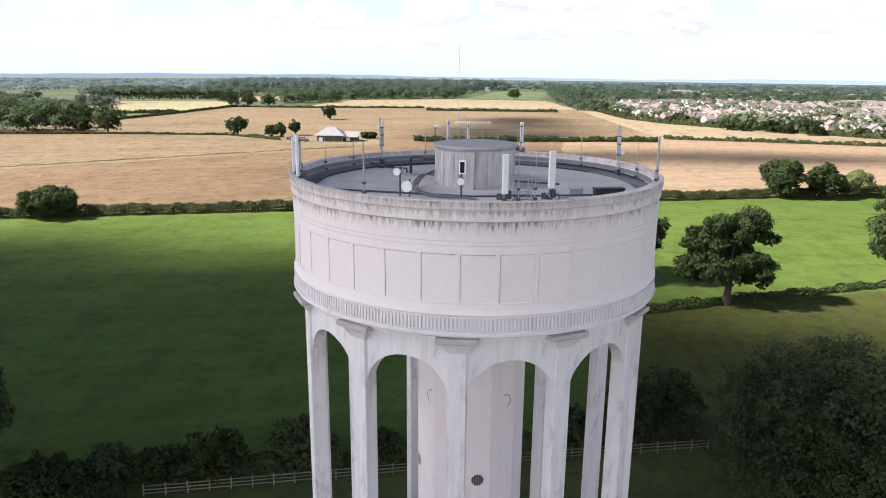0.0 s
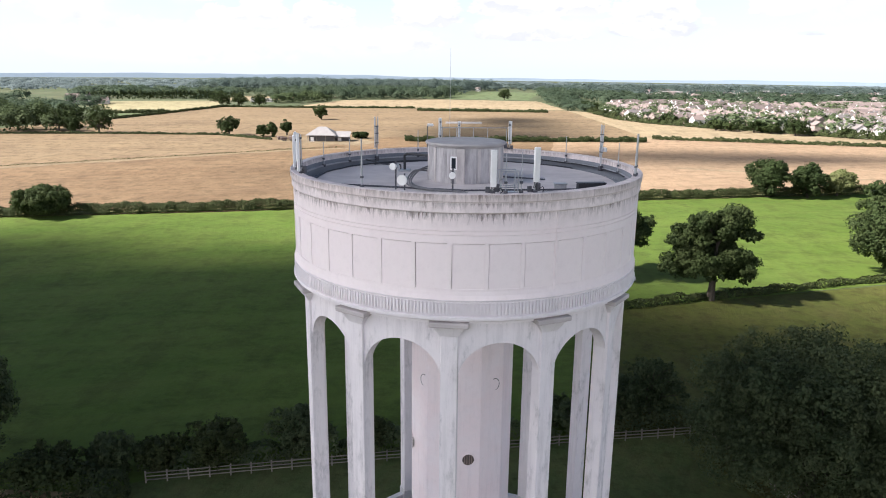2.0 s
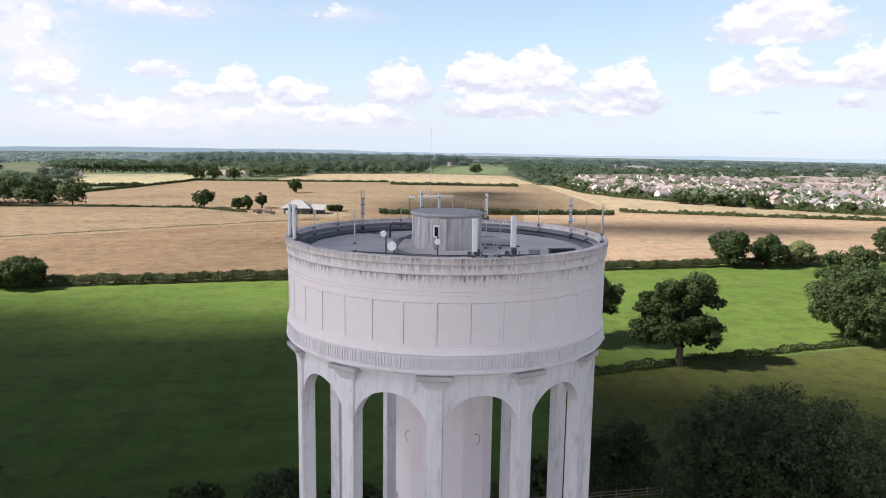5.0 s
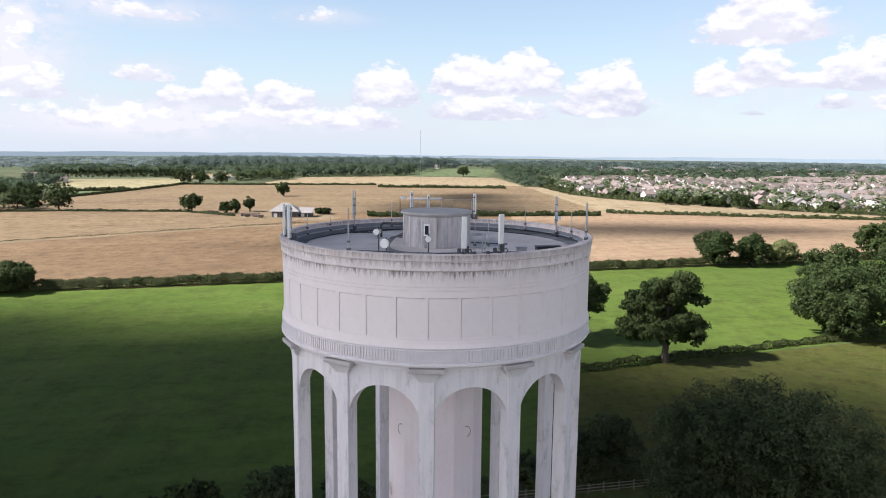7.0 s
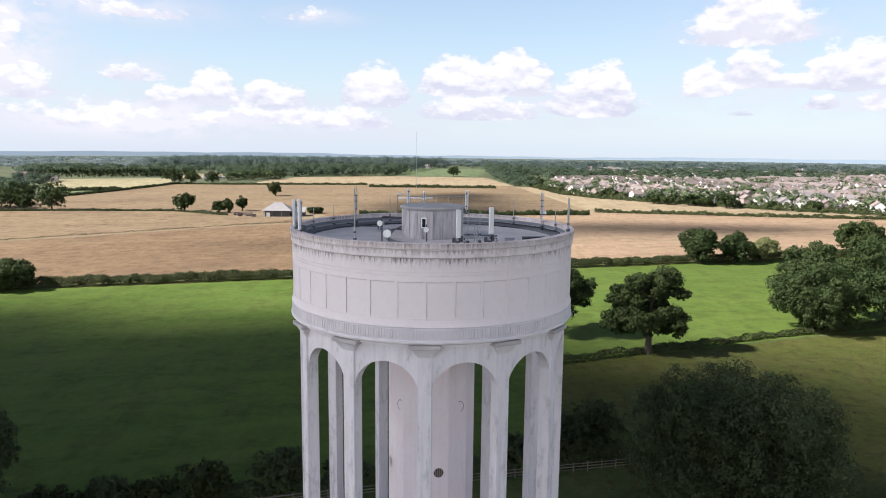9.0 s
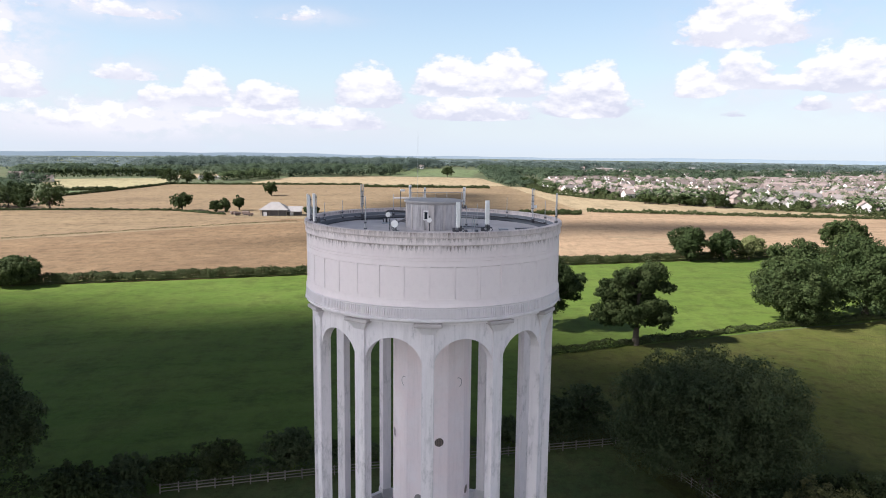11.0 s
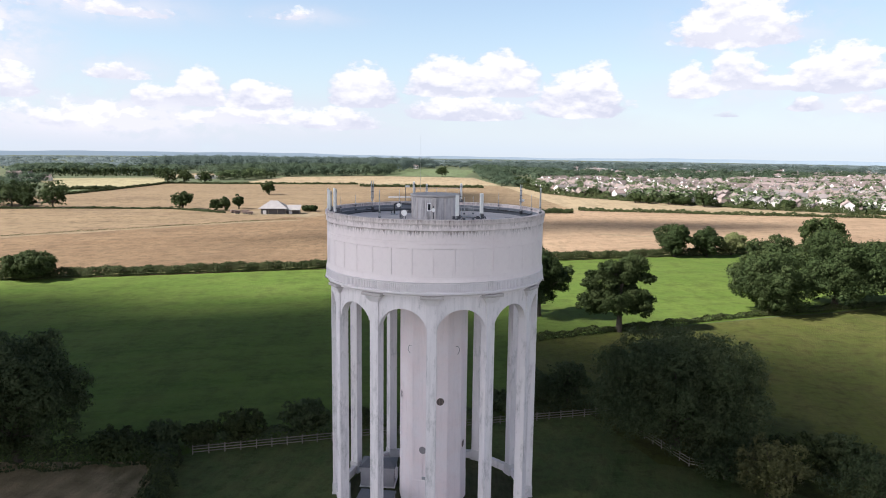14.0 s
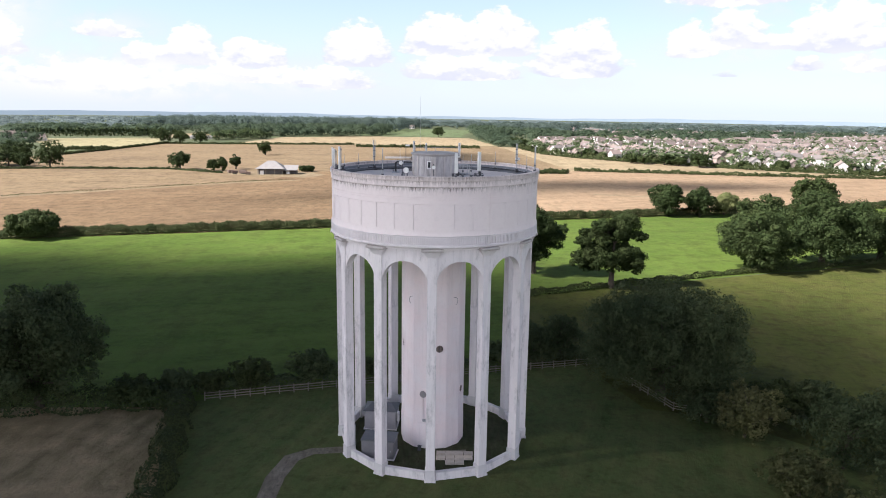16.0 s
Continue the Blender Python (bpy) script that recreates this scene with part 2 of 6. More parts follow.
def land(name, a, b, c, patch=0.02, grain=0.7, streak=0.0, rot=0.0, mix=0.5, relief=0.15, stretch=0.3, mottle=0.78):
    """Field: two tones in large patches, a third in grain and in drilled rows."""
    m, nt, bs = material(name, 0.95, 0.1)
    v = where(nt)
    col = blend(nt, fbm(nt, v, patch, 5, 0.6), a, b)
    long_v = where(nt, (1.0, stretch, 1.0))
    mid = fbm(nt, long_v, patch * 7, 5, 0.65, 0.42, 0.72)
    col = blend(nt, mul(nt, mid, mix), col, c)
    spots = fbm(nt, long_v, patch * 14, 7, 0.74, 0.47, 0.62)
    col = blend(nt, mul(nt, spots, mottle), col, blend(nt, 1.0, col, (0.55, 0.54, 0.52), "MULTIPLY"))
    tufts = fbm(nt, where(nt, (0.6, 1.0, 1.0)), grain * 0.5, 6, 0.75, 0.52, 0.66)
    col = blend(nt, mul(nt, tufts, 0.6), col, blend(nt, 1.0, col, (0.50, 0.52, 0.50), "MULTIPLY"))
    fine = fbm(nt, long_v, grain, 6, 0.7, 0.25, 0.75)
    col = blend(nt, mul(nt, fine, 0.55), col, blend(nt, 1.0, col, (0.45, 0.47, 0.45), "MULTIPLY"))
    if streak:
        sv = where(nt, (streak, streak * 0.035, streak), rot)
        rows = fbm(nt, sv, 1.0, 5, 0.65, 0.35, 0.7)
        col = blend(nt, mul(nt, rows, 0.32), col, c)
    link(nt, col, bs.inputs["Base Color"])
    bump(nt, bs, fine, 0.6, relief)
    return m


PASTURE = land("pasture_grass", (0.085, 0.129, 0.020), (0.055, 0.099, 0.016), (0.122, 0.151, 0.036), 0.014, 0.6, 0.12, radians(73), 0.45, 0.15, 0.8)
LAWN = land("compound_grass", (0.078, 0.108, 0.034), (0.062, 0.090, 0.028), (0.150, 0.140, 0.058), 0.05, 1.3, 0.35, radians(20), 0.5, 0.15, 0.8)
ROUGH = land("rough_olive_grass", (0.078, 0.086, 0.019), (0.060, 0.072, 0.017), (0.104, 0.094, 0.032), 0.030, 0.9, 0.0, 0.0, 0.7, 0.25, 0.75)
STUBBLE = land("cut_stubble", (0.222, 0.156, 0.090), (0.145, 0.099, 0.060), (0.272, 0.204, 0.126), 0.020, 0.4, 0.16, radians(72), 0.5, stretch=0.55, mottle=1.0)
STUBBLE_DARK = land("brown_stubble", (0.200, 0.129, 0.072), (0.114, 0.073, 0.043), (0.240, 0.166, 0.098), 0.022, 0.4, 0.16, radians(72), 0.6, stretch=0.55, mottle=1.0)
STUBBLE_PALER = land("paler_stubble", (0.300, 0.205, 0.130), (0.220, 0.145, 0.092), (0.350, 0.255, 0.165), 0.018, 0.4, 0.16, radians(72), 0.5, stretch=0.55, mottle=0.8)
STUBBLE_PALE = land("pale_stubble", (0.300, 0.230, 0.142), (0.246, 0.186, 0.115), (0.338, 0.272, 0.172), 0.008, 0.3, 0.06, radians(75), 0.5)
STRAW = land("dry_straw", (0.250, 0.182, 0.108), (0.120, 0.108, 0.052), (0.400, 0.300, 0.185), 0.07, 0.9, 0.55, radians(12), 0.9, 0.3, 0.7)
CORN = land("pale_corn", (0.300, 0.262, 0.150), (0.260, 0.225, 0.128), (0.340, 0.295, 0.175), 0.01, 0.3, 0.05, radians(60), 0.4)
FARMLAND = land("far_farmland", (0.070, 0.092, 0.046), (0.088, 0.102, 0.054), (0.190, 0.170, 0.105), 0.004, 0.1, 0.0, 0.0, 0.55)
FARGREEN = land("far_green_field", (0.120, 0.150, 0.070), (0.100, 0.130, 0.062), (0.160, 0.175, 0.090), 0.008, 0.2)
VERGE = land("dry_verge_grass", (0.150, 0.140, 0.055), (0.110, 0.115, 0.042), (0.220, 0.180, 0.085), 0.05, 0.6, 0.0, 0.0, 0.6)
GRAVEL = land("gravel", (0.230, 0.192, 0.160), (0.130, 0.115, 0.080), (0.310, 0.268, 0.228), 0.3, 6.0, 0.0, 0.0, 0.7, 0.03)
EARTH = land("bare_earth", (0.255, 0.195, 0.125), (0.170, 0.125, 0.078), (0.320, 0.255, 0.170), 0.05, 0.8)
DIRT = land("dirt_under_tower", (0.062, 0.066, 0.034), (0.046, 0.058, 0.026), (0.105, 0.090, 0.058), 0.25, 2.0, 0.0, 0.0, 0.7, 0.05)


def hanging(nt, z, along, ledge, reach):
    """Rain runs of uneven length that hang from a ledge: 1 where stained."""
    near = nt.nodes.new("ShaderNodeMapRange")
    link(nt, z, near.inputs["Value"])
    near.inputs["From Min"].default_value, near.inputs["From Max"].default_value = ledge - reach, ledge
    below = nt.nodes.new("ShaderNodeMath")
    below.operation = "LESS_THAN"
    link(nt, z, below.inputs[0])
    below.inputs[1].default_value = ledge + 0.004
    run = fbm(nt, along, 5.5, 4, 0.7, 0.38, 0.70)
    total = nt.nodes.new("ShaderNodeMath")
    total.operation = "ADD"
    link(nt, run, total.inputs[0])
    link(nt, near.outputs[0], total.inputs[1])
    cut = nt.nodes.new("ShaderNodeMapRange")
    link(nt, total.outputs[0], cut.inputs["Value"])
    cut.inputs["From Min"].default_value, cut.inputs["From Max"].default_value = 0.98, 1.55
    return mul(nt, cut.outputs[0], below.outputs[0])


def render_paint(name, tone, soot=0.0, runs=0.0, ledges=(), grime_from=(29.6, 30.9), blotch=0.25, pink=(0.62, 0.55, 0.565), drips=0.0, algae=0.0):
    """Weathered cement paint: faint blotches, and dark vertical runs below its ledges."""
    m, nt, bs = material(name, 0.9, 0.2)
    v = where(nt)
    col = blend(nt, mul(nt, fbm(nt, v, 0.35, 5, 0.6), blotch * 2), tone, pink)
    col = blend(nt, mul(nt, fbm(nt, v, 2.2, 6, 0.7, 0.5, 0.85), 0.30), col, tuple(c * 0.72 for c in tone))
    if ledges:
        sx = nt.nodes.new("ShaderNodeSeparateXYZ")
        c = nt.nodes.new("ShaderNodeTexCoord")
        link(nt, c.outputs["Object"], sx.inputs[0])
        ang = nt.nodes.new("ShaderNodeMath")
        ang.operation = "ARCTAN2"
        link(nt, sx.outputs[0], ang.inputs[0])
        link(nt, mul(nt, sx.outputs[1], -1.0), ang.inputs[1])
        cmb = nt.nodes.new("ShaderNodeCombineXYZ")
        link(nt, mul(nt, ang.outputs[0], 11.0), cmb.inputs[0])
        link(nt, mul(nt, sx.outputs[2], 0.16), cmb.inputs[2])
        patch = fbm(nt, cmb.outputs[0], 0.22, 4, 0.65, 0.36, 0.60)
        edge = nt.nodes.new("ShaderNodeMapRange")
        link(nt, sx.outputs[2], edge.inputs["Value"])
        edge.inputs["From Min"].default_value, edge.inputs["From Max"].default_value = grime_from
        wash = mul(nt, mul(nt, fbm(nt, cmb.outputs[0], 2.4, 5, 0.75, 0.36, 0.72), edge.outputs[0]), soot)
        col = blend(nt, wash, col, (0.30, 0.255, 0.245))
        grime = mul(nt, mul(nt, fbm(nt, v, 1.3, 6, 0.72, 0.42, 0.8), edge.outputs[0]), soot)
        col = blend(nt, grime, col, (0.24, 0.205, 0.195))
        for ledge, reach, force in ledges:
            stain = mul(nt, mul(nt, hanging(nt, sx.outputs[2], cmb.outputs[0], ledge, reach), patch), runs * force)
            col = blend(nt, stain, col, (0.105, 0.074, 0.060))
    if drips:
        dv = where(nt, (2.6, 2.6, 0.22))
        col = blend(nt, mul(nt, fbm(nt, dv, 1.0, 6, 0.75, 0.5, 0.78), drips), col, tuple(c * 0.55 for c in tone))
    if algae:
        # grey-black growth in upright blotches
        spot = fbm(nt, where(nt, (0.9, 0.9, 0.28)), 1.0, 7, 0.7, 0.53, 0.68)
        speck = fbm(nt, where(nt, (1, 1, 0.5)), 5.0, 5, 0.7, 0.25, 0.75)
        col = blend(nt, mul(nt, mul(nt, spot, speck), algae), col, (0.29, 0.28, 0.285))
    link(nt, col, bs.inputs["Base Color"])
    bump(nt, bs, fbm(nt, v, 9.0, 5, 0.7, 0.2, 0.8), 0.25, 0.012)
    return m


TOWER_PAINT = render_paint("tower_cement_paint", (0.87, 0.785, 0.775), 0.42, 0.95, ((29.985, 0.85, 1.0), (30.53, 0.5, 0.8)), (28.9, 30.3), 0.35, (0.82, 0.72, 0.72))
COLUMN_PAINT = render_paint("column_cement_paint", (0.81, 0.755, 0.765), blotch=0.3, pink=(0.70, 0.67, 0.685), drips=0.5, algae=1.0)
RING_PAINT = render_paint("frieze_cement_paint", (0.83, 0.775, 0.785), blotch=0.35, pink=(0.74, 0.70, 0.715), algae=0.35)
CORE_PAINT = render_paint("core_cement_paint", (0.83, 0.765, 0.785), blotch=0.45, pink=(0.83, 0.70, 0.705), drips=0.3)
PARAPET = render_paint("parapet_concrete", (0.74, 0.66, 0.645), 0.55, 0.95, ((30.97, 0.7, 0.75), (30.56, 0.8, 1.0)), (29.9, 30.9), 0.4, (0.76, 0.67, 0.65))
SLABCAP = render_paint("slab_concrete", (0.62, 0.57, 0.57), blotch=0.6, pink=(0.46, 0.42, 0.41), algae=0.6)
PLINTH = render_paint("plinth_concrete", (0.75, 0.705, 0.715), blotch=0.5, pink=(0.60, 0.575, 0.58), algae=0.7)


def plain(name, tone, tone2, scale=3.0, rough=0.6, spec=0.4, metal=0.0, mix=0.6, per=None):
    m, nt, bs = material(name, rough, spec, metal)
    v = where(nt)
    col = blend(nt, mul(nt, fbm(nt, v, scale, 5, 0.65, 0.35, 0.75), mix), tone, tone2)
    if per:
        r = some(nt) if per == "object" else island(nt)
        col = blend(nt, 1.0, col, blend(nt, r, (0.72, 0.72, 0.74), (1.15, 1.12, 1.08)), "MULTIPLY")
    link(nt, col, bs.inputs["Base Color"])
    bump(nt, bs, fbm(nt, v, scale * 4, 4, 0.6, 0.2, 0.8), 0.15, 0.01)
    return m


def wet_streak(name, tone, dark, fx=1.4):
    """Concrete streaked from top to bottom by rain, more in some places than in others."""
    m, nt, bs = material(name, 0.9, 0.2)
    v = where(nt, (fx, fx, 0.10))
    patch = fbm(nt, where(nt, (0.5, 0.5, 0.3)), 1.0, 3, 0.6, 0.36, 0.62)
    col = blend(nt, mul(nt, fbm(nt, v, 2.6, 6, 0.75, 0.40, 0.70), patch), tone, dark)
    col = blend(nt, mul(nt, fbm(nt, where(nt, (1, 1, 0.4)), 2.0, 6, 0.75, 0.45, 0.75), 0.5), col, tuple(c * 0.45 for c in tone))
    link(nt, col, bs.inputs["Base Color"])
    bump(nt, bs, fbm(nt, where(nt), 12.0, 4, 0.6), 0.2, 0.01)
    return m


HUT = wet_streak("hut_concrete", (0.52, 0.495, 0.50), (0.12, 0.115, 0.12))
HUT_PALE = wet_streak("pale_hut_concrete", (0.56, 0.52, 0.51), (0.34, 0.31, 0.30), 0.8)
HUT_TOP = plain("hut_roof_felt", (0.40, 0.38, 0.375), (0.27, 0.255, 0.25), 1.0, 0.9, 0.2)
ROOF = plain("roof_felt", (0.60, 0.545, 0.53), (0.40, 0.36, 0.355), 0.45, 0.95, 0.12, 0.0, 0.75)
ROOF_EDGE = plain("roof_edge_membrane", (0.185, 0.200, 0.230), (0.120, 0.130, 0.150), 1.0, 0.7, 0.4)
ROOF_LEDGE = plain("roof_ledge", (0.34, 0.335, 0.36), (0.20, 0.205, 0.225), 1.0, 0.7, 0.4)
WHITE_GRP = plain("white_plastic", (0.80, 0.79, 0.79), (0.68, 0.68, 0.68), 2.0, 0.4, 0.5)
STEEL = plain("galvanised_steel", (0.42, 0.43, 0.45), (0.28, 0.29, 0.31), 5.0, 0.5, 0.5, 0.7)
DARKSTEEL = plain("dark_steel", (0.10, 0.10, 0.115), (0.06, 0.06, 0.07), 5.0, 0.6, 0.4, 0.4)
HOSE = plain("grey_hose", (0.16, 0.155, 0.16), (0.09, 0.09, 0.095), 4.0, 0.6, 0.4)
BLACK = plain("black_cable", (0.022, 0.023, 0.028), (0.035, 0.036, 0.040), 6.0, 0.5, 0.4)
CABIN = plain("grey_cabin_paint", (0.36, 0.35, 0.37), (0.26, 0.25, 0.27), 1.5, 0.5, 0.4)
TRAILER = plain("rusty_trailer_paint", (0.17, 0.12, 0.10), (0.10, 0.085, 0.08), 1.5, 0.7, 0.3, 0.0, 0.7, "object")
CABIN_DARK = plain("dark_grey_cabin_paint", (0.19, 0.185, 0.20), (0.13, 0.128, 0.138), 1.5, 0.5, 0.4)
CABIN_TOP = plain("cabin_roof", (0.130, 0.132, 0.145), (0.085, 0.086, 0.095), 1.5, 0.6, 0.4)
TIMBER = plain("weathered_fence_timber", (0.22, 0.20, 0.17), (0.11, 0.10, 0.085), 6.0, 0.9, 0.15, 0.0, 0.7, "object")
BARK = plain("tree_bark", (0.070, 0.058, 0.046), (0.034, 0.029, 0.024), 3.0, 0.95, 0.1)
HOLE = plain("dark_porthole", (0.075, 0.062, 0.058), (0.125, 0.095, 0.085), 3.0, 0.7, 0.3)
LOUVRE = plain("rusty_louvre", (0.26, 0.20, 0.18), (0.17, 0.13, 0.12), 4.0, 0.7, 0.3)
FILLED = plain("grey_filled_porthole", (0.26, 0.24, 0.25), (0.20, 0.18, 0.19), 4.0, 0.8, 0.2)
PAVING = plain("old_paving", (0.62, 0.55, 0.48), (0.40, 0.33, 0.26), 1.5, 0.9, 0.2, 0.0, 0.7, "object")
BARN_ROOF = plain("pale_sheet_roof", (0.235, 0.222, 0.218), (0.165, 0.155, 0.152), 0.5, 0.8, 0.1)
BARN_WALL = plain("barn_boards", (0.10, 0.095, 0.095), (0.06, 0.055, 0.055), 0.8, 0.9, 0.2)
GLASS, _nt, _b = material("window_glass", 0.08, 0.6)
_b.inputs["Base Color"].default_value = (0.02, 0.024, 0.03, 1)
HOUSE_WALL = plain("house_brick_render", (0.36, 0.29, 0.26), (0.25, 0.20, 0.18), 0.3, 0.9, 0.2, 0.0, 0.6, "object")
HOUSE_PALE = plain("house_white_render", (0.66, 0.62, 0.60), (0.48, 0.44, 0.43), 0.3, 0.9, 0.2, 0.0, 0.5, "object")
HOUSE_ROOF = plain("house_roof_tiles", (0.205, 0.166, 0.155), (0.140, 0.108, 0.102), 0.6, 0.85, 0.2, 0.0, 0.7, "object")
HOUSE_ROOF_B = plain("house_grey_tiles", (0.195, 0.175, 0.170), (0.130, 0.118, 0.116), 0.6, 0.85, 0.2, 0.0, 0.7, "object")


def leaves(name, a, b, c, through_light=0.25, big=0.35):
    """Foliage: tone changes from leaf to leaf and in large clumps."""
    m, nt, bs = material(name, 0.75, 0.12)
    v = where(nt)
    col = blend(nt, island(nt), a, b)
    col = blend(nt, mul(nt, fbm(nt, v, big, 4, 0.6, 0.4, 0.7), 0.6), col, c)
    col = blend(nt, 1.0, col, blend(nt, some(nt), (0.80, 0.84, 0.80), (1.14, 1.10, 1.05)), "MULTIPLY")
    link(nt, col, bs.inputs["Base Color"])
    tr = nt.nodes.new("ShaderNodeBsdfTranslucent")
    link(nt, col, tr.inputs["Color"])
    mx = nt.nodes.new("ShaderNodeMixShader")
    mx.inputs[0].default_value = through_light
    link(nt, bs.outputs[0], mx.inputs[1])
    link(nt, tr.outputs[0], mx.inputs[2])
    link(nt, mx.outputs[0], nt.nodes["Material Output"].inputs["Surface"])
    return m


OAK = leaves("oak_leaves", (0.026, 0.042, 0.014), (0.042, 0.061, 0.021), (0.058, 0.071, 0.027), 0.25)
NEARWOOD = leaves("near_woodland_leaves", (0.034, 0.052, 0.022), (0.048, 0.068, 0.028), (0.060, 0.078, 0.034), 0.25, 0.04)
DARKLEAF = leaves("dark_tree_leaves", (0.045, 0.065, 0.030), (0.070, 0.089, 0.042), (0.090, 0.101, 0.050), 0.3)
SCRUB = leaves("olive_scrub_leaves", (0.072, 0.082, 0.034), (0.100, 0.104, 0.044), (0.128, 0.118, 0.056), 0.3)
PALELEAF = leaves("pale_willow_leaves", (0.110, 0.130, 0.050), (0.140, 0.155, 0.066), (0.170, 0.170, 0.085))
HEDGE = leaves("hedge_leaves", (0.025, 0.037, 0.013), (0.040, 0.052, 0.018), (0.055, 0.060, 0.025), 0.15, 0.25)
GARDEN = leaves("garden_tree_leaves", (0.052, 0.078, 0.040), (0.074, 0.100, 0.050), (0.098, 0.116, 0.062), 0.3, 0.05)
# Aerial haze is painted into these three: lighter and bluer with distance.
WOOD = leaves("woodland_leaves", (0.050, 0.074, 0.050), (0.066, 0.092, 0.058), (0.086, 0.106, 0.066), 0.42, 0.02)
FARWOOD = leaves("hazed_far_woodland_leaves", (0.074, 0.102, 0.096), (0.090, 0.118, 0.108), (0.108, 0.130, 0.118), 0.45, 0.01)
HAZY = leaves("hazed_distant_leaves", (0.125, 0.160, 0.172), (0.140, 0.176, 0.186), (0.160, 0.190, 0.196), 0.45, 0.004)

# ---- builders ----
def mesh_of(name, verts, faces, mat, smooth=False):
    me = bpy.data.meshes.new(name)
    me.from_pydata([tuple(v) for v in verts], [], [tuple(f) for f in faces])
    me.materials.append(mat)
    if smooth:
        me.polygons.foreach_set("use_smooth", [True] * len(me.polygons))
    me.update()
    return me


def bm_mesh(name, bm, mat, smooth=False):
    me = bpy.data.meshes.new(name)
    bmesh.ops.recalc_face_normals(bm, faces=bm.faces)
    bm.to_mesh(me)
    bm.free()
    me.materials.append(mat)
    if smooth:
        me.polygons.foreach_set("use_smooth", [True] * len(me.polygons))
    return me


def part(name, bm, mat, parent, label="", m=None, smooth=False):
    """One mesh object under a thing or a part."""
    me = bm if isinstance(bm, bpy.types.Mesh) else bm_mesh(name, bm, mat, smooth)
    ob = new(name, me)
    ob.parent = parent
    if m is not None:
        ob.matrix_local = m
    if label:
        ob["label"] = label
    return ob


def thing(name, label, category, m=None, group="", kind=""):
    e = new(name)
    e.empty_display_size = 0.3
    if m is not None:
        e.matrix_basis = m
    return tagged(e, label, category, group, kind)


def add_box(bm, x0, x1, y0, y1, z0, z1, m=None, bevel=0.0):
    r = bmesh.ops.create_cube(bm, size=1.0)
    vs = r["verts"]
    for v in vs:
        v.co = Vector(((x0 + x1) / 2 + v.co.x * (x1 - x0), (y0 + y1) / 2 + v.co.y * (y1 - y0), (z0 + z1) / 2 + v.co.z * (z1 - z0)))
    if bevel:
        es = list({e for v in vs for e in v.link_edges})
        vs = [v for f in bmesh.ops.bevel(bm, geom=es, offset=bevel, segments=1, affect="EDGES")["faces"] for v in f.verts] + [v for v in vs if v.is_valid]
    if m is not None:
        bmesh.ops.transform(bm, matrix=m, verts=list({v for v in vs if v.is_valid}))
    return bm


def box(x0, x1, y0, y1, z0, z1, m=None, bevel=0.0):
    return add_box(bmesh.new(), x0, x1, y0, y1, z0, z1, m, bevel)


def add_rod(bm, a, b, r, r2=None, seg=8):
    a, b = Vector(a), Vector(b)
    d = b - a
    m = Matrix.Translation((a + b) / 2) @ d.to_track_quat("Z", "Y").to_matrix().to_4x4()
    bmesh.ops.create_cone(bm, cap_ends=True, segments=seg, radius1=r, radius2=r if r2 is None else r2, depth=d.length, matrix=m)
    return bm


def rod(a, b, r, r2=None, seg=8):
    return add_rod(bmesh.new(), a, b, r, r2, seg)


def tube(points, r, seg=6):
    bm = bmesh.new()
    for a, b in zip(points, points[1:]):
        add_rod(bm, a, b, r, r, seg)
    for p in points[1:-1]:
        bmesh.ops.create_icosphere(bm, subdivisions=1, radius=r * 1.04, matrix=Matrix.Translation(p))
    return bm


def around(deg, r, z=0.0):
    """Point on a circle about the tower's axis; 0 faces the viewer (-y), positive to the right."""
    a = radians(deg)
    return Vector((r * math.sin(a), -r * math.cos(a), z))


def lathe(profile, seg, a0=0.0, a1=360.0):
    """Closed or open sweep of (radius, z) points about the vertical axis."""
    bm = bmesh.new()
    full = abs(a1 - a0 - 360) < 1e-6
    n = seg if full else seg + 1
    rings = [[bm.verts.new(around(a0 + (a1 - a0) * k / seg, r, z)) for k in range(n)] for r, z in profile]
    for lo, hi in zip(rings, rings[1:]):
        for k in range(seg):
            j = (k + 1) % n
            bm.faces.new((lo[k], lo[j], hi[j], hi[k]))
    return bm


def block(a0, a1, r0, r1, z0, z1, seg=4):
    """Solid curved block between two angles, radii and heights."""
    bm = bmesh.new()
    q = []
    for k in range(seg + 1):
        a = a0 + (a1 - a0) * k / seg
        q.append([bm.verts.new(around(a, r, z)) for r, z in ((r0, z0), (r1, z0), (r1, z1), (r0, z1))])
    for p, n in zip(q, q[1:]):
        for i in range(4):
            j = (i + 1) % 4
            bm.faces.new((p[i], p[j], n[j], n[i]))
    bm.faces.new(q[0])
    bm.faces.new(q[-1][::-1])
    return bm


# ---- ground ----
def land_z(x, y):
    """The land lies flat for a kilometre and then falls away gently."""
    return -0.0088 * np.maximum(np.hypot(x, y) - 1100.0, 0.0)


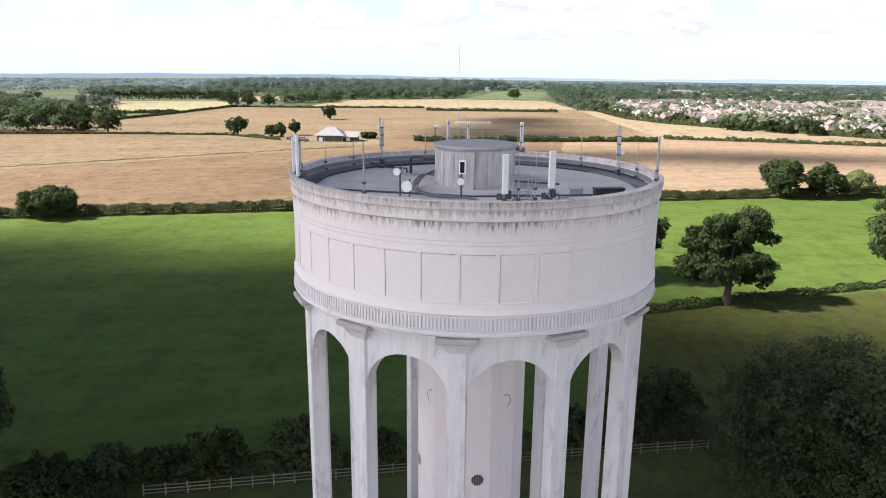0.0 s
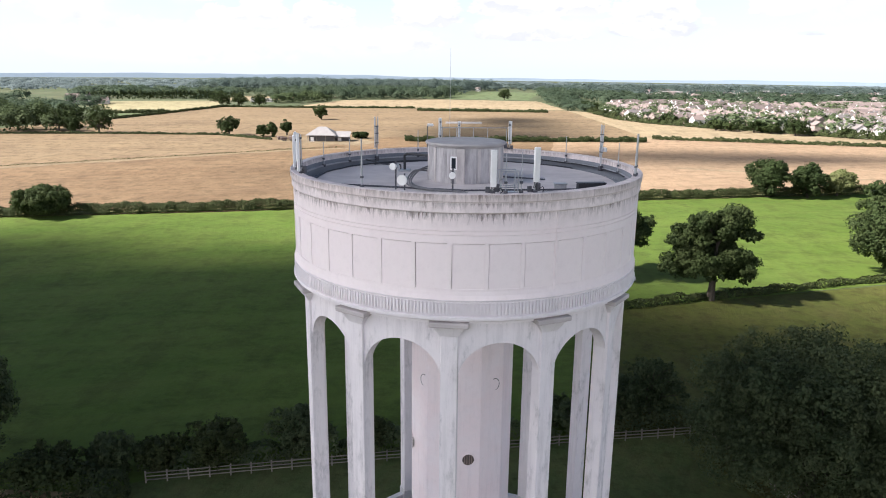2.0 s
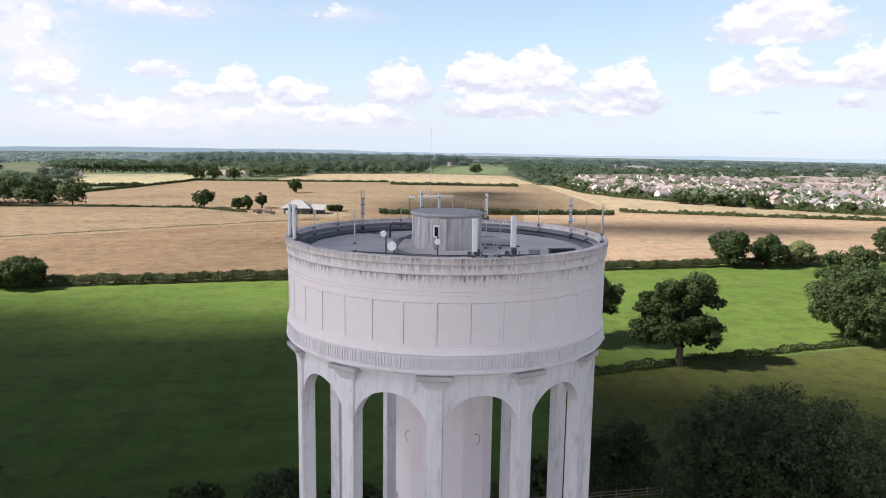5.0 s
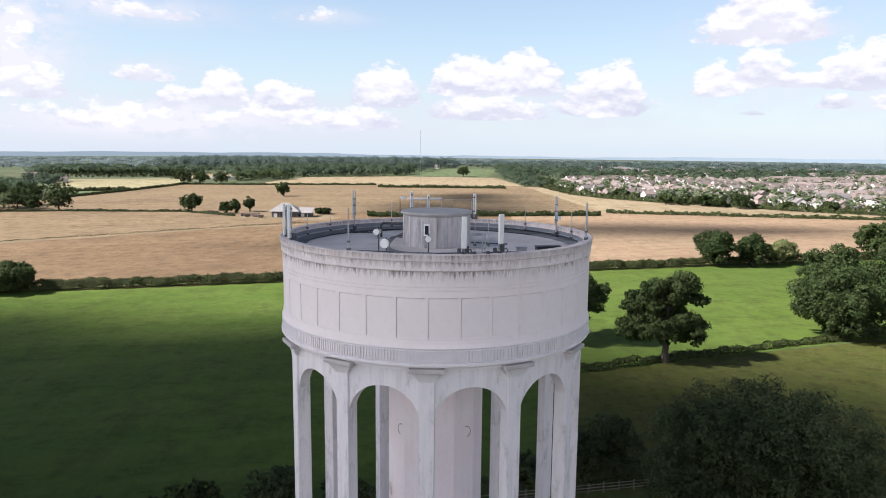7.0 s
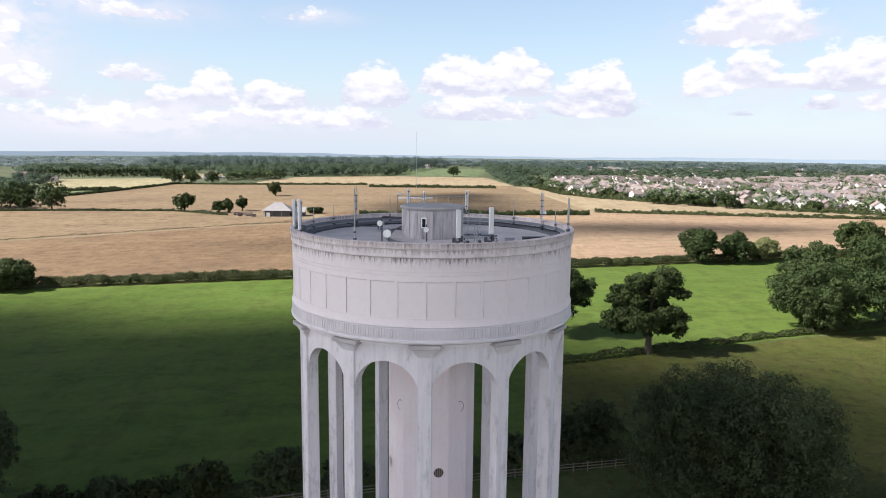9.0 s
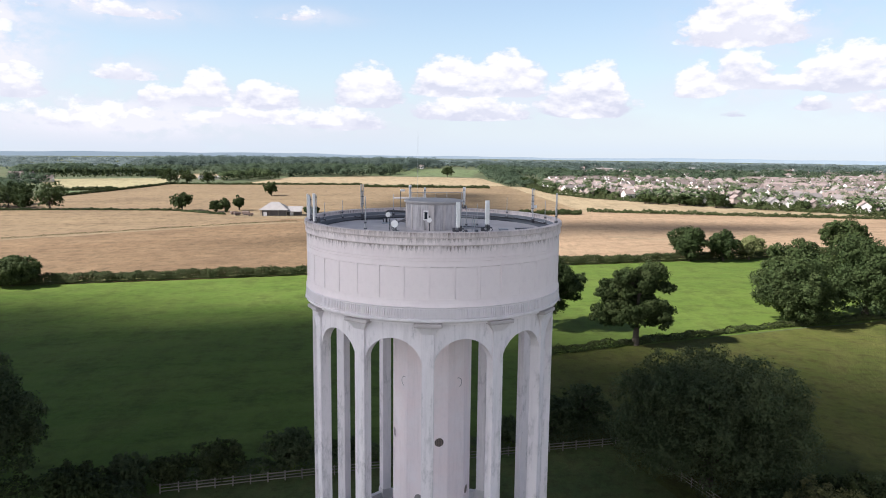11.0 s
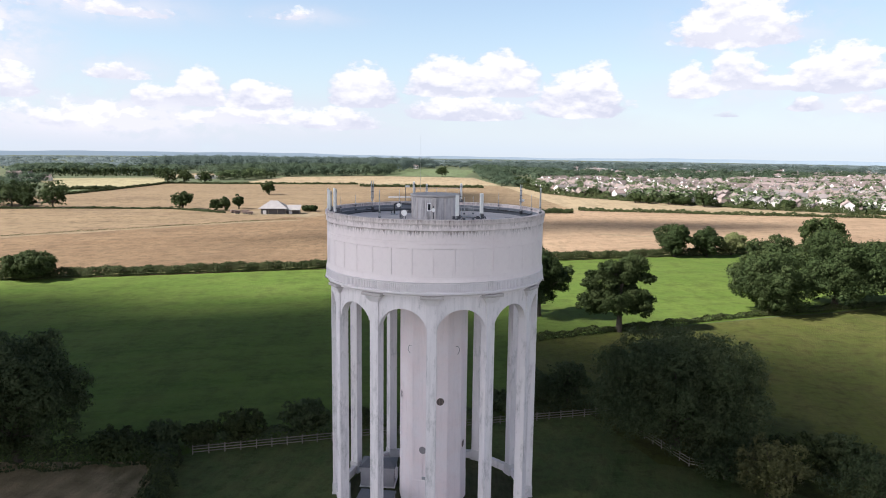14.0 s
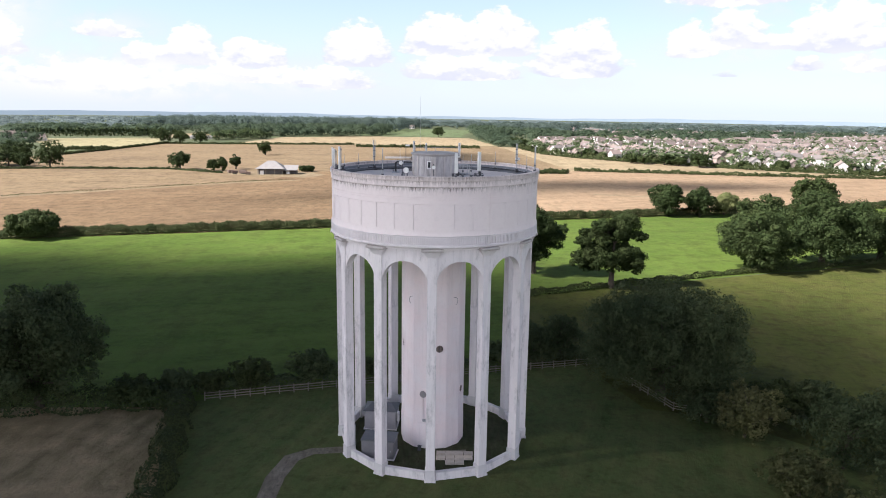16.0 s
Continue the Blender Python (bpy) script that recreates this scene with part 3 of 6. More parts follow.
def sheet(name, pts, z, mat, label, category):
    """Flat piece of land with a slightly uneven outline."""
    rng = random.Random(len(pts) * 31 + int(z * 1e5))
    ring = []
    for a, b in zip(pts, pts[1:] + pts[:1]):
        d = math.hypot(b[0] - a[0], b[1] - a[1])
        n = max(1, min(14, int(d / 12)))
        for k in range(n):
            f = k / n
            w = 0.0 if k == 0 else min(1.2, d * 0.01)
            ring.append((a[0] + (b[0] - a[0]) * f + rng.uniform(-w, w), a[1] + (b[1] - a[1]) * f + rng.uniform(-w, w), z))
    me = mesh_of(name, ring, [range(len(ring))], mat)
    return tagged(new(name, me), label, category, kind="structure")


def build_ground():
    radii = (1100, 1300, 1600, 2000, 2600, 3300, 4000, 4700)
    verts = [(0.0, 0.0, 0.0)]
    for r in radii:
        verts += [(r * math.cos(i * math.pi / 36), r * math.sin(i * math.pi / 36), float(land_z(r, 0.0))) for i in range(72)]
    faces = [(0, 1 + i, 1 + (i + 1) % 72) for i in range(72)]
    for k in range(len(radii) - 1):
        faces += [(1 + 72 * k + i, 73 + 72 * k + i, 73 + 72 * k + (i + 1) % 72, 1 + 72 * k + (i + 1) % 72) for i in range(72)]
    me = mesh_of("ground", verts, faces, FARMLAND)
    tagged(new("ground", me), "flat green and tan farmland reaching to the horizon", "ground", kind="structure")
    sheet("pasture", [(-420, -8), (-33, 7), (-28, 10.5), (12, 21), (18, 62), (115, 100), (330, 180), (330, 252), (118, 188), (-124, 117), (-420, 28)],
          0.02, PASTURE, "smooth bright green pasture field", "field")
    sheet("rough_field", [(12, 21), (22, 24), (27, 8), (36, 5), (62, -22), (420, -22), (420, 214), (330, 180), (115, 100), (18, 62)],
          0.026, ROUGH, "rough olive-green grass field", "field")
    sheet("straw_field", [(-420, -8), (-33, 7), (-26, -16), (-21, -150), (-420, -150)], 0.032, STRAW, "brown dry straw field beside the hedge", "field")
    sheet("compound_lawn", [(-33, 7), (-28, 10.5), (12, 21), (22, 24), (27, 8), (36, 5), (62, -22), (62, -150), (-21, -150), (-26, -16)],
          0.038, LAWN, "mown dark green grass round the tower", "lawn")
    sheet("stubble_field", [(-420, 28), (-124, 117), (118, 188), (330, 252), (420, 280), (420, 318), (191, 344), (83, 364), (-60, 350), (-97, 271), (-190, 191), (-420, 60)],
          0.030, STUBBLE_DARK, "brown cut stubble field", "field")
    # paler right-hand part of the brown stubble field
    sheet("paler_stubble_field", [(14, 159), (118, 189), (330, 253), (420, 281), (420, 317), (191, 343), (83, 363), (30, 357)],
          0.034, STUBBLE_PALER, "paler stubble beyond the far hedge", "field")
    sheet("upper_stubble_field", [(-420, 60), (-190, 191), (-97, 271), (-60, 350), (-118, 318), (-157, 340), (-220, 335), (-300, 318), (-420, 300)],
          0.036, STUBBLE, "golden cut stubble field", "field")
    sheet("far_stubble_field", [(-300, 318), (-220, 335), (-157, 340), (-118, 318), (-60, 350), (83, 364), (60, 648), (-85, 640), (-205, 620), (-276, 617), (-275, 495), (-287, 452)],
          0.042, STUBBLE, "tan cut stubble field beyond the barn", "field")
    sheet("village_field", [(83, 364), (191, 344), (420, 318), (420, 330), (256, 366), (212, 391), (178, 424), (152, 446), (111, 488), (91, 532), (80, 622), (60, 648)],
          0.024, STUBBLE_PALE, "pale stubble field below the houses", "field")
    sheet("pale_field", [(-284, 449), (-274, 500), (-283, 511), (-312, 497)], 0.048, FARGREEN, "light green field strip", "field")
    sheet("corn_field", [(-274, 535), (-270, 620), (-318, 742), (-424, 690), (-396, 630), (-317, 508)], 0.054, CORN, "pale straw-coloured field before a belt of trees", "field")
    sheet("hill_field", [(-205, 624), (-85, 646), (60, 654), (40, 840), (-80, 860), (-190, 800)], 0.02, STUBBLE_PALE, "pale golden field below the woods", "field")
    sheet("green_field", [(-110, 890), (30, 870), (60, 1180), (-120, 1240)], 0.02, FARGREEN, "far green field among woods", "field")
    sheet("far_pale_field", [(-520, 960), (-420, 930), (-400, 1010), (-520, 1040)], 0.02, STUBBLE_PALE, "far pale field", "field")
    sheet("far_pale_field", [(-330, 760), (-270, 750), (-262, 860), (-340, 880)], 0.02, STUBBLE_PALE, "far pale field in a gap of the woods", "field")
    sheet("far_pale_field", [(700, 960), (800, 900), (820, 720), (780, 700)], 0.02, STUBBLE_PALE, "far pale field", "field")
    # dry verges and a dusty bank between the two left fields
    sheet("field_bank", [(-420, 59), (-190, 190), (-97, 270), (-70, 286), (-70, 290), (-99, 274.5), (-192, 195), (-420, 64.5)], 0.06, EARTH, "dusty pale bank between two fields", "bank")
    sheet("verge", [(-420, 27.5), (-124, 116.5), (118, 187.5), (330, 251.5), (330, 259), (118, 195), (-124, 123), (-420, 33)], 0.066, VERGE, "dry grass verge along the hedge", "verge")
    sheet("farm_track", [(70, 240), (175, 205), (177, 207.5), (71, 242.5)], 0.06, EARTH, "pale dusty track in the stubble", "track")
    sheet("barnyard", [(-118, 312), (-70, 300), (-62, 318), (-78, 335), (-112, 332)], 0.072, EARTH, "dusty farmyard by the barn", "yard")
    # gravel path curving from the tower
    left, right = [(-9.6, -3.1), (-13.4, -3.7), (-15.9, -5.4), (-16.9, -10), (-16.8, -16), (-16.4, -40)], [(-15.0, -40), (-15.0, -16), (-14.9, -10), (-14.2, -6.4), (-12.8, -5.0), (-9.6, -4.6)]
    sheet("gravel_path", left + right, 0.05, GRAVEL, "worn grey gravel path curving through the grass", "path")
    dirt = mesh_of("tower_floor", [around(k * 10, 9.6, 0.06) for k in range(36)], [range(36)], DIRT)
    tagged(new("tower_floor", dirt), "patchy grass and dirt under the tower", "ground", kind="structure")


build_ground()

# ---- water tower ----
COL_TURN = -0.5          # the columns stand half a degree off the panel joints


def build_tower():
    tower = thing("water_tower", "tall round white concrete water tower on twelve arched columns", "water tower")
    # tank wall: weathered parapet, ledges, recessed panel band, flared foot
    part("parapet", lathe([(10.62, 29.78), (10.62, 30.97), (10.66, 31.0), (11.12, 31.0), (11.16, 30.96), (11.16, 30.62), (11.14, 30.58), (11.09, 30.56)], 144), PARAPET, tower,
         "grey weathered parapet with dark rain streaks")
    part("tank_wall", lathe([(11.09, 30.56), (11.09, 30.06), (11.07, 30.02), (11.0, 29.99), (11.0, 29.10), (10.95, 29.095), (10.95, 29.055), (11.0, 29.05), (11.0, 28.885), (10.95, 28.88), (10.95, 28.84), (11.0, 28.835),
                             (11.0, 28.42), (10.86, 28.42), (10.86, 26.0), (11.0, 26.0), (11.0, 25.86), (11.03, 25.66), (11.08, 25.50), (11.11, 25.42)], 144), TOWER_PAINT, tower)
    part("frieze", lathe([(11.11, 25.42), (11.09, 25.36), (11.02, 25.31), (11.02, 24.55), (11.17, 24.50), (11.17, 24.36), (11.13, 24.335), (11.13, 24.30), (10.98, 24.26), (10.90, 24.18), (10.80, 24.16), (10.80, 24.02), (9.3, 24.02)], 144), RING_PAINT, tower, "bluish-white frieze under the tank")
    panel = bm_mesh("panel", block(0.13, 8.79, 10.84, 10.972, 26.0, 28.392, 4), TOWER_PAINT)
    stile = bm_mesh("stile", block(8.8, 10.0, 10.84, 11.0, 26.0, 28.42, 2), TOWER_PAINT)
    for k in range(36):
        turn = pose(0, 0, 0, 0, 0, 10 * k)
        part("panel", panel, None, tower, m=turn)
        part("stile", stile, None, tower, m=turn)
    # ring of small upright blocks under the tank
    vs, fs = [], []
    for k in range(360):
        n = len(vs)
        for r, z in ((10.96, 24.56), (11.11, 24.56), (11.11, 25.26), (10.96, 25.26)):
            vs += [around(k - 0.27, r, z), around(k + 0.27, r, z)]
        fs += [(n, n + 2, n + 3, n + 1), (n + 2, n + 4, n + 5, n + 3), (n + 4, n + 6, n + 7, n + 5), (n, n + 6, n + 4, n + 2), (n + 1, n + 3, n + 5, n + 7)]
    tagged(part("dentil_ring", mesh_of("dentil_ring", vs, fs, RING_PAINT), None, tower), kind="stuff")
    part("tank_floor", lathe([(10.75, 24.05), (10.0, 23.95), (3.2, 23.95)], 72), TOWER_PAINT, tower)
    part("drain_pipe", rod(around(29.2, 11.02, 25.5), around(29.2, 11.02, 29.99), 0.022), TOWER_PAINT, tower, "thin grey drain pipe")
    # roof
    part("roof_deck", lathe([(9.72, 29.80), (9.72, 30.06), (9.68, 30.09), (6.0, 30.11), (0.0, 30.14)], 96), ROOF, tower, "grey felted roof deck")
    part("roof_gutter", lathe([(10.62, 29.84), (9.72, 29.84)], 144), ROOF_EDGE, tower, "dark blue-grey gutter inside the parapet")
    part("gutter_lining", lathe([(10.615, 29.85), (10.60, 30.30), (10.60, 30.64), (10.62, 30.66)], 144), ROOF_EDGE, tower, "dark blue-grey waterproof lining")
    part("gutter_ledge", lathe([(10.60, 30.40), (10.50, 30.40), (10.47, 30.37), (10.47, 30.31), (10.60, 30.29)], 144), ROOF_LEDGE, tower, "pale ledge along the gutter lining")
    # columns, caps, arches, plinths, low walls
    shaft = bm_mesh("column", box(-0.465, 0.465, -10.72, -9.80, 1.26, 23.6, bevel=0.03), COLUMN_PAINT)
    foot = bmesh.new()
    add_box(foot, -0.53, 0.53, -10.78, -9.73, 0.0, 1.28, bevel=0.03)
    add_box(foot, -0.59, 0.59, -10.83, -9.68, 0.0, 0.22, bevel=0.02)
    foot = bm_mesh("plinth", foot, PLINTH)
    cap = bmesh.new()
    add_box(cap, -1.06, 1.06, -11.24, -10.2, 23.90, 24.17, bevel=0.03)
    cap = bm_mesh("cap_slab", cap, SLABCAP)
    corbel = bmesh.new()
    lo = [corbel.verts.new(p) for p in ((-0.50, -10.76, 23.28), (0.50, -10.76, 23.28), (0.50, -9.9, 23.28), (-0.50, -9.9, 23.28))]
    md = [corbel.verts.new(p) for p in ((-0.62, -10.86, 23.50), (0.62, -10.86, 23.50), (0.62, -9.9, 23.50), (-0.62, -9.9, 23.50))]
    hi = [corbel.verts.new(p) for p in ((-0.90, -11.06, 23.898), (0.90, -11.06, 23.898), (0.90, -9.9, 23.898), (-0.90, -9.9, 23.898))]
    for p, q in ((lo, md), (md, hi)):
        for i in range(4):
            corbel.faces.new((p[i], p[(i + 1) % 4], q[(i + 1) % 4], q[i]))
    corbel.faces.new(lo)
    corbel.faces.new(hi)
    corbel = bm_mesh("corbel", corbel, COLUMN_PAINT)
    # arch: wall between two columns with a round-headed opening
    bm = bmesh.new()
    rad, spring, steps = 2.34, 20.5, 32
    rows = []
    for i in range(steps + 1):
        s = -1.0 + 2.0 * i / steps
        off = math.sin(s * math.pi / 2) * rad
        z = spring + math.sqrt(max(0.0, rad * rad - off * off))
        a = 15 + math.degrees(off / 10.56)
        rows.append([bm.verts.new(around(a, r, zz)) for r, zz in ((10.56, z), (10.56, 24.19), (9.88, 24.10), (9.88, z))])
    ends = []
    for a in (15 - 12.9, 15 + 12.9):
        ends.append([bm.verts.new(around(a, r, zz)) for r, zz in ((10.56, spring), (10.56, 24.19), (9.88, 24.10), (9.88, spring))])
    rows = [ends[0]] + rows + [ends[1]]
    for p, q in zip(rows, rows[1:]):
        for i in range(4):
            bm.faces.new((p[i], p[(i + 1) % 4], q[(i + 1) % 4], q[i]))
    bm.faces.new(rows[0])
    bm.faces.new(rows[-1][::-1])
    arch = bm_mesh("arch", bm, COLUMN_PAINT)
    low = bmesh.new()
    p0, p1 = around(0, 10.30), around(30, 10.30)
    mid, dirn = (p0 + p1) / 2, (p1 - p0).normalized()
    ang = math.degrees(math.atan2(dirn.y, dirn.x))
    half = (p1 - p0).length / 2 - 0.55
    add_box(low, -half, half, -0.20, 0.20, 0.0, 0.86, pose(mid.x, mid.y, 0, 0, 0, ang), 0.02)
    low = bm_mesh("low_wall", low, COLUMN_PAINT)
    cope = bm_mesh("coping", box(-half, half, -0.24, 0.24, 0.862, 0.95, pose(mid.x, mid.y, 0, 0, 0, ang), 0.02), PLINTH)
    for k in range(12):
        turn = pose(0, 0, 0, 0, 0, 30 * k + COL_TURN)
        part("column", shaft, None, tower, m=turn)
        part("plinth", foot, None, tower, m=turn)
        part("cap_slab", cap, None, tower, m=turn)
        part("corbel", corbel, None, tower, m=turn)
        part("arch", arch, None, tower, m=turn)
        w = part("low_wall", low, None, tower, m=turn)
        part("coping", cope, None, w)
    # central shaft, twelve flat faces
    def prism(r, z0, z1, first):
        return lathe([(r - 0.02, z0), (r, z0 + 0.02), (r, z1 - 0.02), (r - 0.02, z1)], 12, first, first + 360)
    part("core_shaft", prism(3.56, 0.0, 23.96, -5), CORE_PAINT, tower, "pinkish-white faceted central shaft")
    part("core_plinth", lathe([(3.59, 0.0), (3.59, 3.0), (3.55, 3.16)], 12, -5, 355), CORE_PAINT, tower)
    def disc(a, z, r, mat, label, name):
        bm = bmesh.new()
        n = round((a - 10) / 30) * 30 + 10
        base = around(a, 3.56 * math.cos(radians(15)) / math.cos(radians(a - n)) + 0.0, z)
        m = Matrix.Translation(base) @ pose(0, 0, 0, 0, 0, n) @ pose(0, 0, 0, 90)
        bmesh.ops.create_cone(bm, cap_ends=True, segments=24, radius1=r, radius2=r, depth=0.03, matrix=m)
        ob = part(name, bm, mat, tower, label)
        ringm = bmesh.new()
        q = [[ringm.verts.new(m @ Vector((rr * math.cos(t * math.pi / 12), rr * math.sin(t * math.pi / 12), zz))) for t in range(24)] for rr, zz in ((r - 0.02, 0.0), (r - 0.02, 0.045), (r + 0.06, 0.045), (r + 0.06, 0.0))]
        for u, v in zip(q, q[1:]):
            for t in range(24):
                ringm.faces.new((u[t], u[(t + 1) % 24], v[(t + 1) % 24], v[t]))
        part("rim", ringm, CORE_PAINT, ob)
        if mat is HOLE:
            for x in (-0.24, -0.08, 0.08, 0.24):
                tall = math.sqrt(r * r - x * x) - 0.03
                part("louvre", box(x - 0.028, x + 0.028, -tall, tall, 0.01, 0.035, m), LOUVRE, ob)
    disc(12.5, 11.65, 0.42, HOLE, "round louvred porthole, dark", "porthole")
    disc(-68, 11.75, 0.42, HOLE, "round louvred porthole, dark", "porthole")
    disc(66, 6.4, 0.42, HOLE, "round louvred porthole, dark", "porthole")
    disc(-17, 6.4, 0.42, FILLED, "round porthole filled with grey board", "porthole")
    for a, z, flip in ((-41.5, 16.9, 1), (42.5, 16.8, -1)):
        n = round((a - 10) / 30) * 30 + 10
        base = around(a, 3.56 * math.cos(radians(15)) / math.cos(radians(a - n)) + 0.004, z)
        m = Matrix.Translation(base) @ pose(0, 0, 0, 0, 0, n) @ pose(0, 0, 0, 90)
        bm = bmesh.new()
        arcp = [m @ Vector((0.43 * math.cos(t), 0.43 * math.sin(t), 0)) for t in [math.pi / 2 + flip * (-0.2 + 3.0 * i / 12) for i in range(13)]]
        for p, q in zip(arcp, arcp[1:]):
            add_rod(bm, p, q, 0.022, 0.022, 5)
        part("sealed_porthole_ring", bm, DARKSTEEL, tower, "thin dark arc of a sealed porthole")
    part("notice_plate", box(-0.20, 0.20, -3.66, -3.60, 3.3, 3.6, pose(0, 0, 0, 0, 0, -14), 0.01), STEEL, tower, "small grey wall plate")
    part("wall_conduit", rod(around(-17, 3.50, 3.6), around(-17, 3.50, 5.95), 0.05), CORE_PAINT, tower)
    # hut on the roof
    hut = part("roof_hut", lathe([(2.42, 30.08), (2.42, 32.30), (2.36, 32.32)], 40), HUT, tower, "round rain-streaked concrete roof hut", smooth=False)
    part("hut_roof", lathe([(2.36, 32.30), (2.46, 32.32), (2.47, 32.40), (2.58, 32.42), (2.60, 32.50), (2.57, 32.57), (2.48, 32.60), (0.0, 32.66)], 48), HUT_TOP, hut, "flat grey hut roof slab")
    part("hut_pier", box(-0.25, 0.25, -2.60, -2.30, 30.09, 32.30, pose(0, 0, 0, 0, 0, -3.0), 0.03), HUT_PALE, hut, "pale concrete pier")
    for a in (24, 44, 66, 95, -48, -72, -95):
        part("hut_rib", box(-0.10, 0.10, -2.47, -2.38, 30.1, 32.28, pose(0, 0, 0, 0, 0, a), 0.015), HUT_PALE, hut)
    win = part("hut_window", box(-0.22, 0.22, -2.50, -2.36, 31.0, 31.82, pose(0, 0, 0, 0, 0, -13.5), 0.01), WHITE_GRP, hut, "small white-framed window")
    part("pane", box(-0.135, 0.135, -2.515, -2.49, 31.09, 31.73, pose(0, 0, 0, 0, 0, -13.5)), GLASS, win)
    return tower


build_tower()

# ---- unseen clouds, added up-sun to shade tower and fields ----
CLOUD, _nt, _b = material("cloud_vapour", 1.0, 0.0)
_b.inputs["Base Color"].default_value = (0.9, 0.9, 0.9, 1)
_t = _nt.nodes.new("ShaderNodeBsdfTransparent")
_m = _nt.nodes.new("ShaderNodeMixShader")
_m.inputs[0].default_value = 0.50
_nt.links.new(_t.outputs[0], _m.inputs[1])
_nt.links.new(_b.outputs[0], _m.inputs[2])
_nt.links.new(_m.outputs[0], _nt.nodes["Material Output"].inputs["Surface"])


def inside(x, y, poly):
    hit = False
    for (x0, y0), (x1, y1) in zip(poly, poly[1:] + poly[:1]):
        if (y0 > y) != (y1 > y) and x < (x1 - x0) * (y - y0) / (y1 - y0) + x0:
            hit = not hit
    return hit


def build_cloud(poly, high, step, puff, seed):
    """Cumulus of overlapping puffs, hung up-sun of the land that it shades."""
    rng = random.Random(seed)
    shift = SUN_DIR * (high / SUN_DIR.z)
    bm = bmesh.new()
    xs, ys = [p[0] for p in poly], [p[1] for p in poly]
    x = min(xs)
    while x <= max(xs):
        y = min(ys)
        while y <= max(ys):
            px, py = x + rng.uniform(-0.3, 0.3) * step, y + rng.uniform(-0.3, 0.3) * step
            if inside(px, py, poly):
                r = puff * rng.uniform(0.75, 1.2)
                m = Matrix.Translation(Vector((px, py, 0)) + shift) @ Matrix.Diagonal((r, r, r * 0.7, 1))
                bmesh.ops.create_icosphere(bm, subdivisions=2, radius=1.0, matrix=m)
            y += step
        x += step
    ob = new("cloud", bm_mesh("cloud", bm, CLOUD, True))
    return tagged(ob, "cumulus cloud out of view, placed to shade the land", "cloud", "clouds")


# Each outline is the patch of land to be shaded.
build_cloud([(-420, 22), (-150, 77), (-105, 91), (-60, 82), (-34, 84), (4, 88), (22, 84), (36, 78), (46, 66), (58, 47), (67, 22), (68, -10), (70, -40), (91, -160), (-420, -160)], 650, 24, 22, 3)
# Second layer over left and centre, added to deepen the shade.
build_cloud([(-420, 22), (-150, 72), (-60, 70), (-30, 72), (5, 78), (20, 62), (34, 50), (34, 36), (6, 22), (-14, 6), (-14, -60), (0, -160), (-420, -160)], 690, 26, 21, 7)
build_cloud([(-60, 352), (-34, 420), (-24, 520), (24, 540), (44, 480), (46, 420), (40, 356), (30, 336), (-10, 338)], 700, 24, 15, 4)
build_cloud([(10, 250), (60, 252), (110, 257), (170, 272), (215, 296), (150, 302), (70, 298), (10, 290)], 700, 19, 13, 5)
# Two more layers over the left pasture, added to darken its shade.
build_cloud([(-130, 4), (-120, 58), (-60, 66), (-24, 64), (-6, 54), (-12, 26), (-32, 10)], 745, 16, 15, 10)
build_cloud([(-130, 6), (-120, 50), (-60, 58), (-24, 56), (-4, 48), (-8, 22), (-30, 8)], 720, 15, 15, 9)
build_cloud([(-110, 205), (-60, 200), (-20, 215), (10, 235), (-40, 240)], 700, 16, 8, 6)

# ---- plants ----
def quad_mesh(name, centre, normal, size, mat, rng, stretch=0.5):
    """Many small leaf cards in one mesh."""
    n = len(centre)
    normal = normal / (np.linalg.norm(normal, axis=1, keepdims=True) + 1e-9)
    ref = rng.normal(size=(n, 3))
    u = np.cross(normal, ref)
    u /= np.linalg.norm(u, axis=1, keepdims=True) + 1e-9
    v = np.cross(normal, u)
    a = size[:, None] * (1 + stretch * rng.uniform(-1, 1, (n, 1)))
    b = size[:, None] * (1 + stretch * rng.uniform(-1, 1, (n, 1)))
    bend = normal * (size[:, None] * rng.uniform(-0.35, 0.35, (n, 1)))
    co = np.empty((n, 4, 3), np.float32)
    co[:, 0], co[:, 1], co[:, 2], co[:, 3] = centre - u * a + bend, centre - v * b, centre + u * a + bend, centre + v * b
    me = bpy.data.meshes.new(name)
    me.vertices.add(4 * n)
    me.vertices.foreach_set("co", co.ravel())
    me.loops.add(4 * n)
    me.loops.foreach_set("vertex_index", np.arange(4 * n, dtype=np.int32))
    me.polygons.add(n)
    me.polygons.foreach_set("loop_start", np.arange(0, 4 * n, 4, dtype=np.int32))
    me.update(calc_edges=True)
    me.materials.append(mat)
    return me


def shell(rng, n, centre, radii, low=-0.6, inner=0.72):
    """Points and outward directions on a rough ellipsoid shell."""
    d = rng.normal(size=(n, 3))
    d /= np.linalg.norm(d, axis=1, keepdims=True)
    d[:, 2] = np.where(d[:, 2] < low, -d[:, 2], d[:, 2])
    k = rng.uniform(inner, 1.05, (n, 1))
    return centre + d * k * radii, d


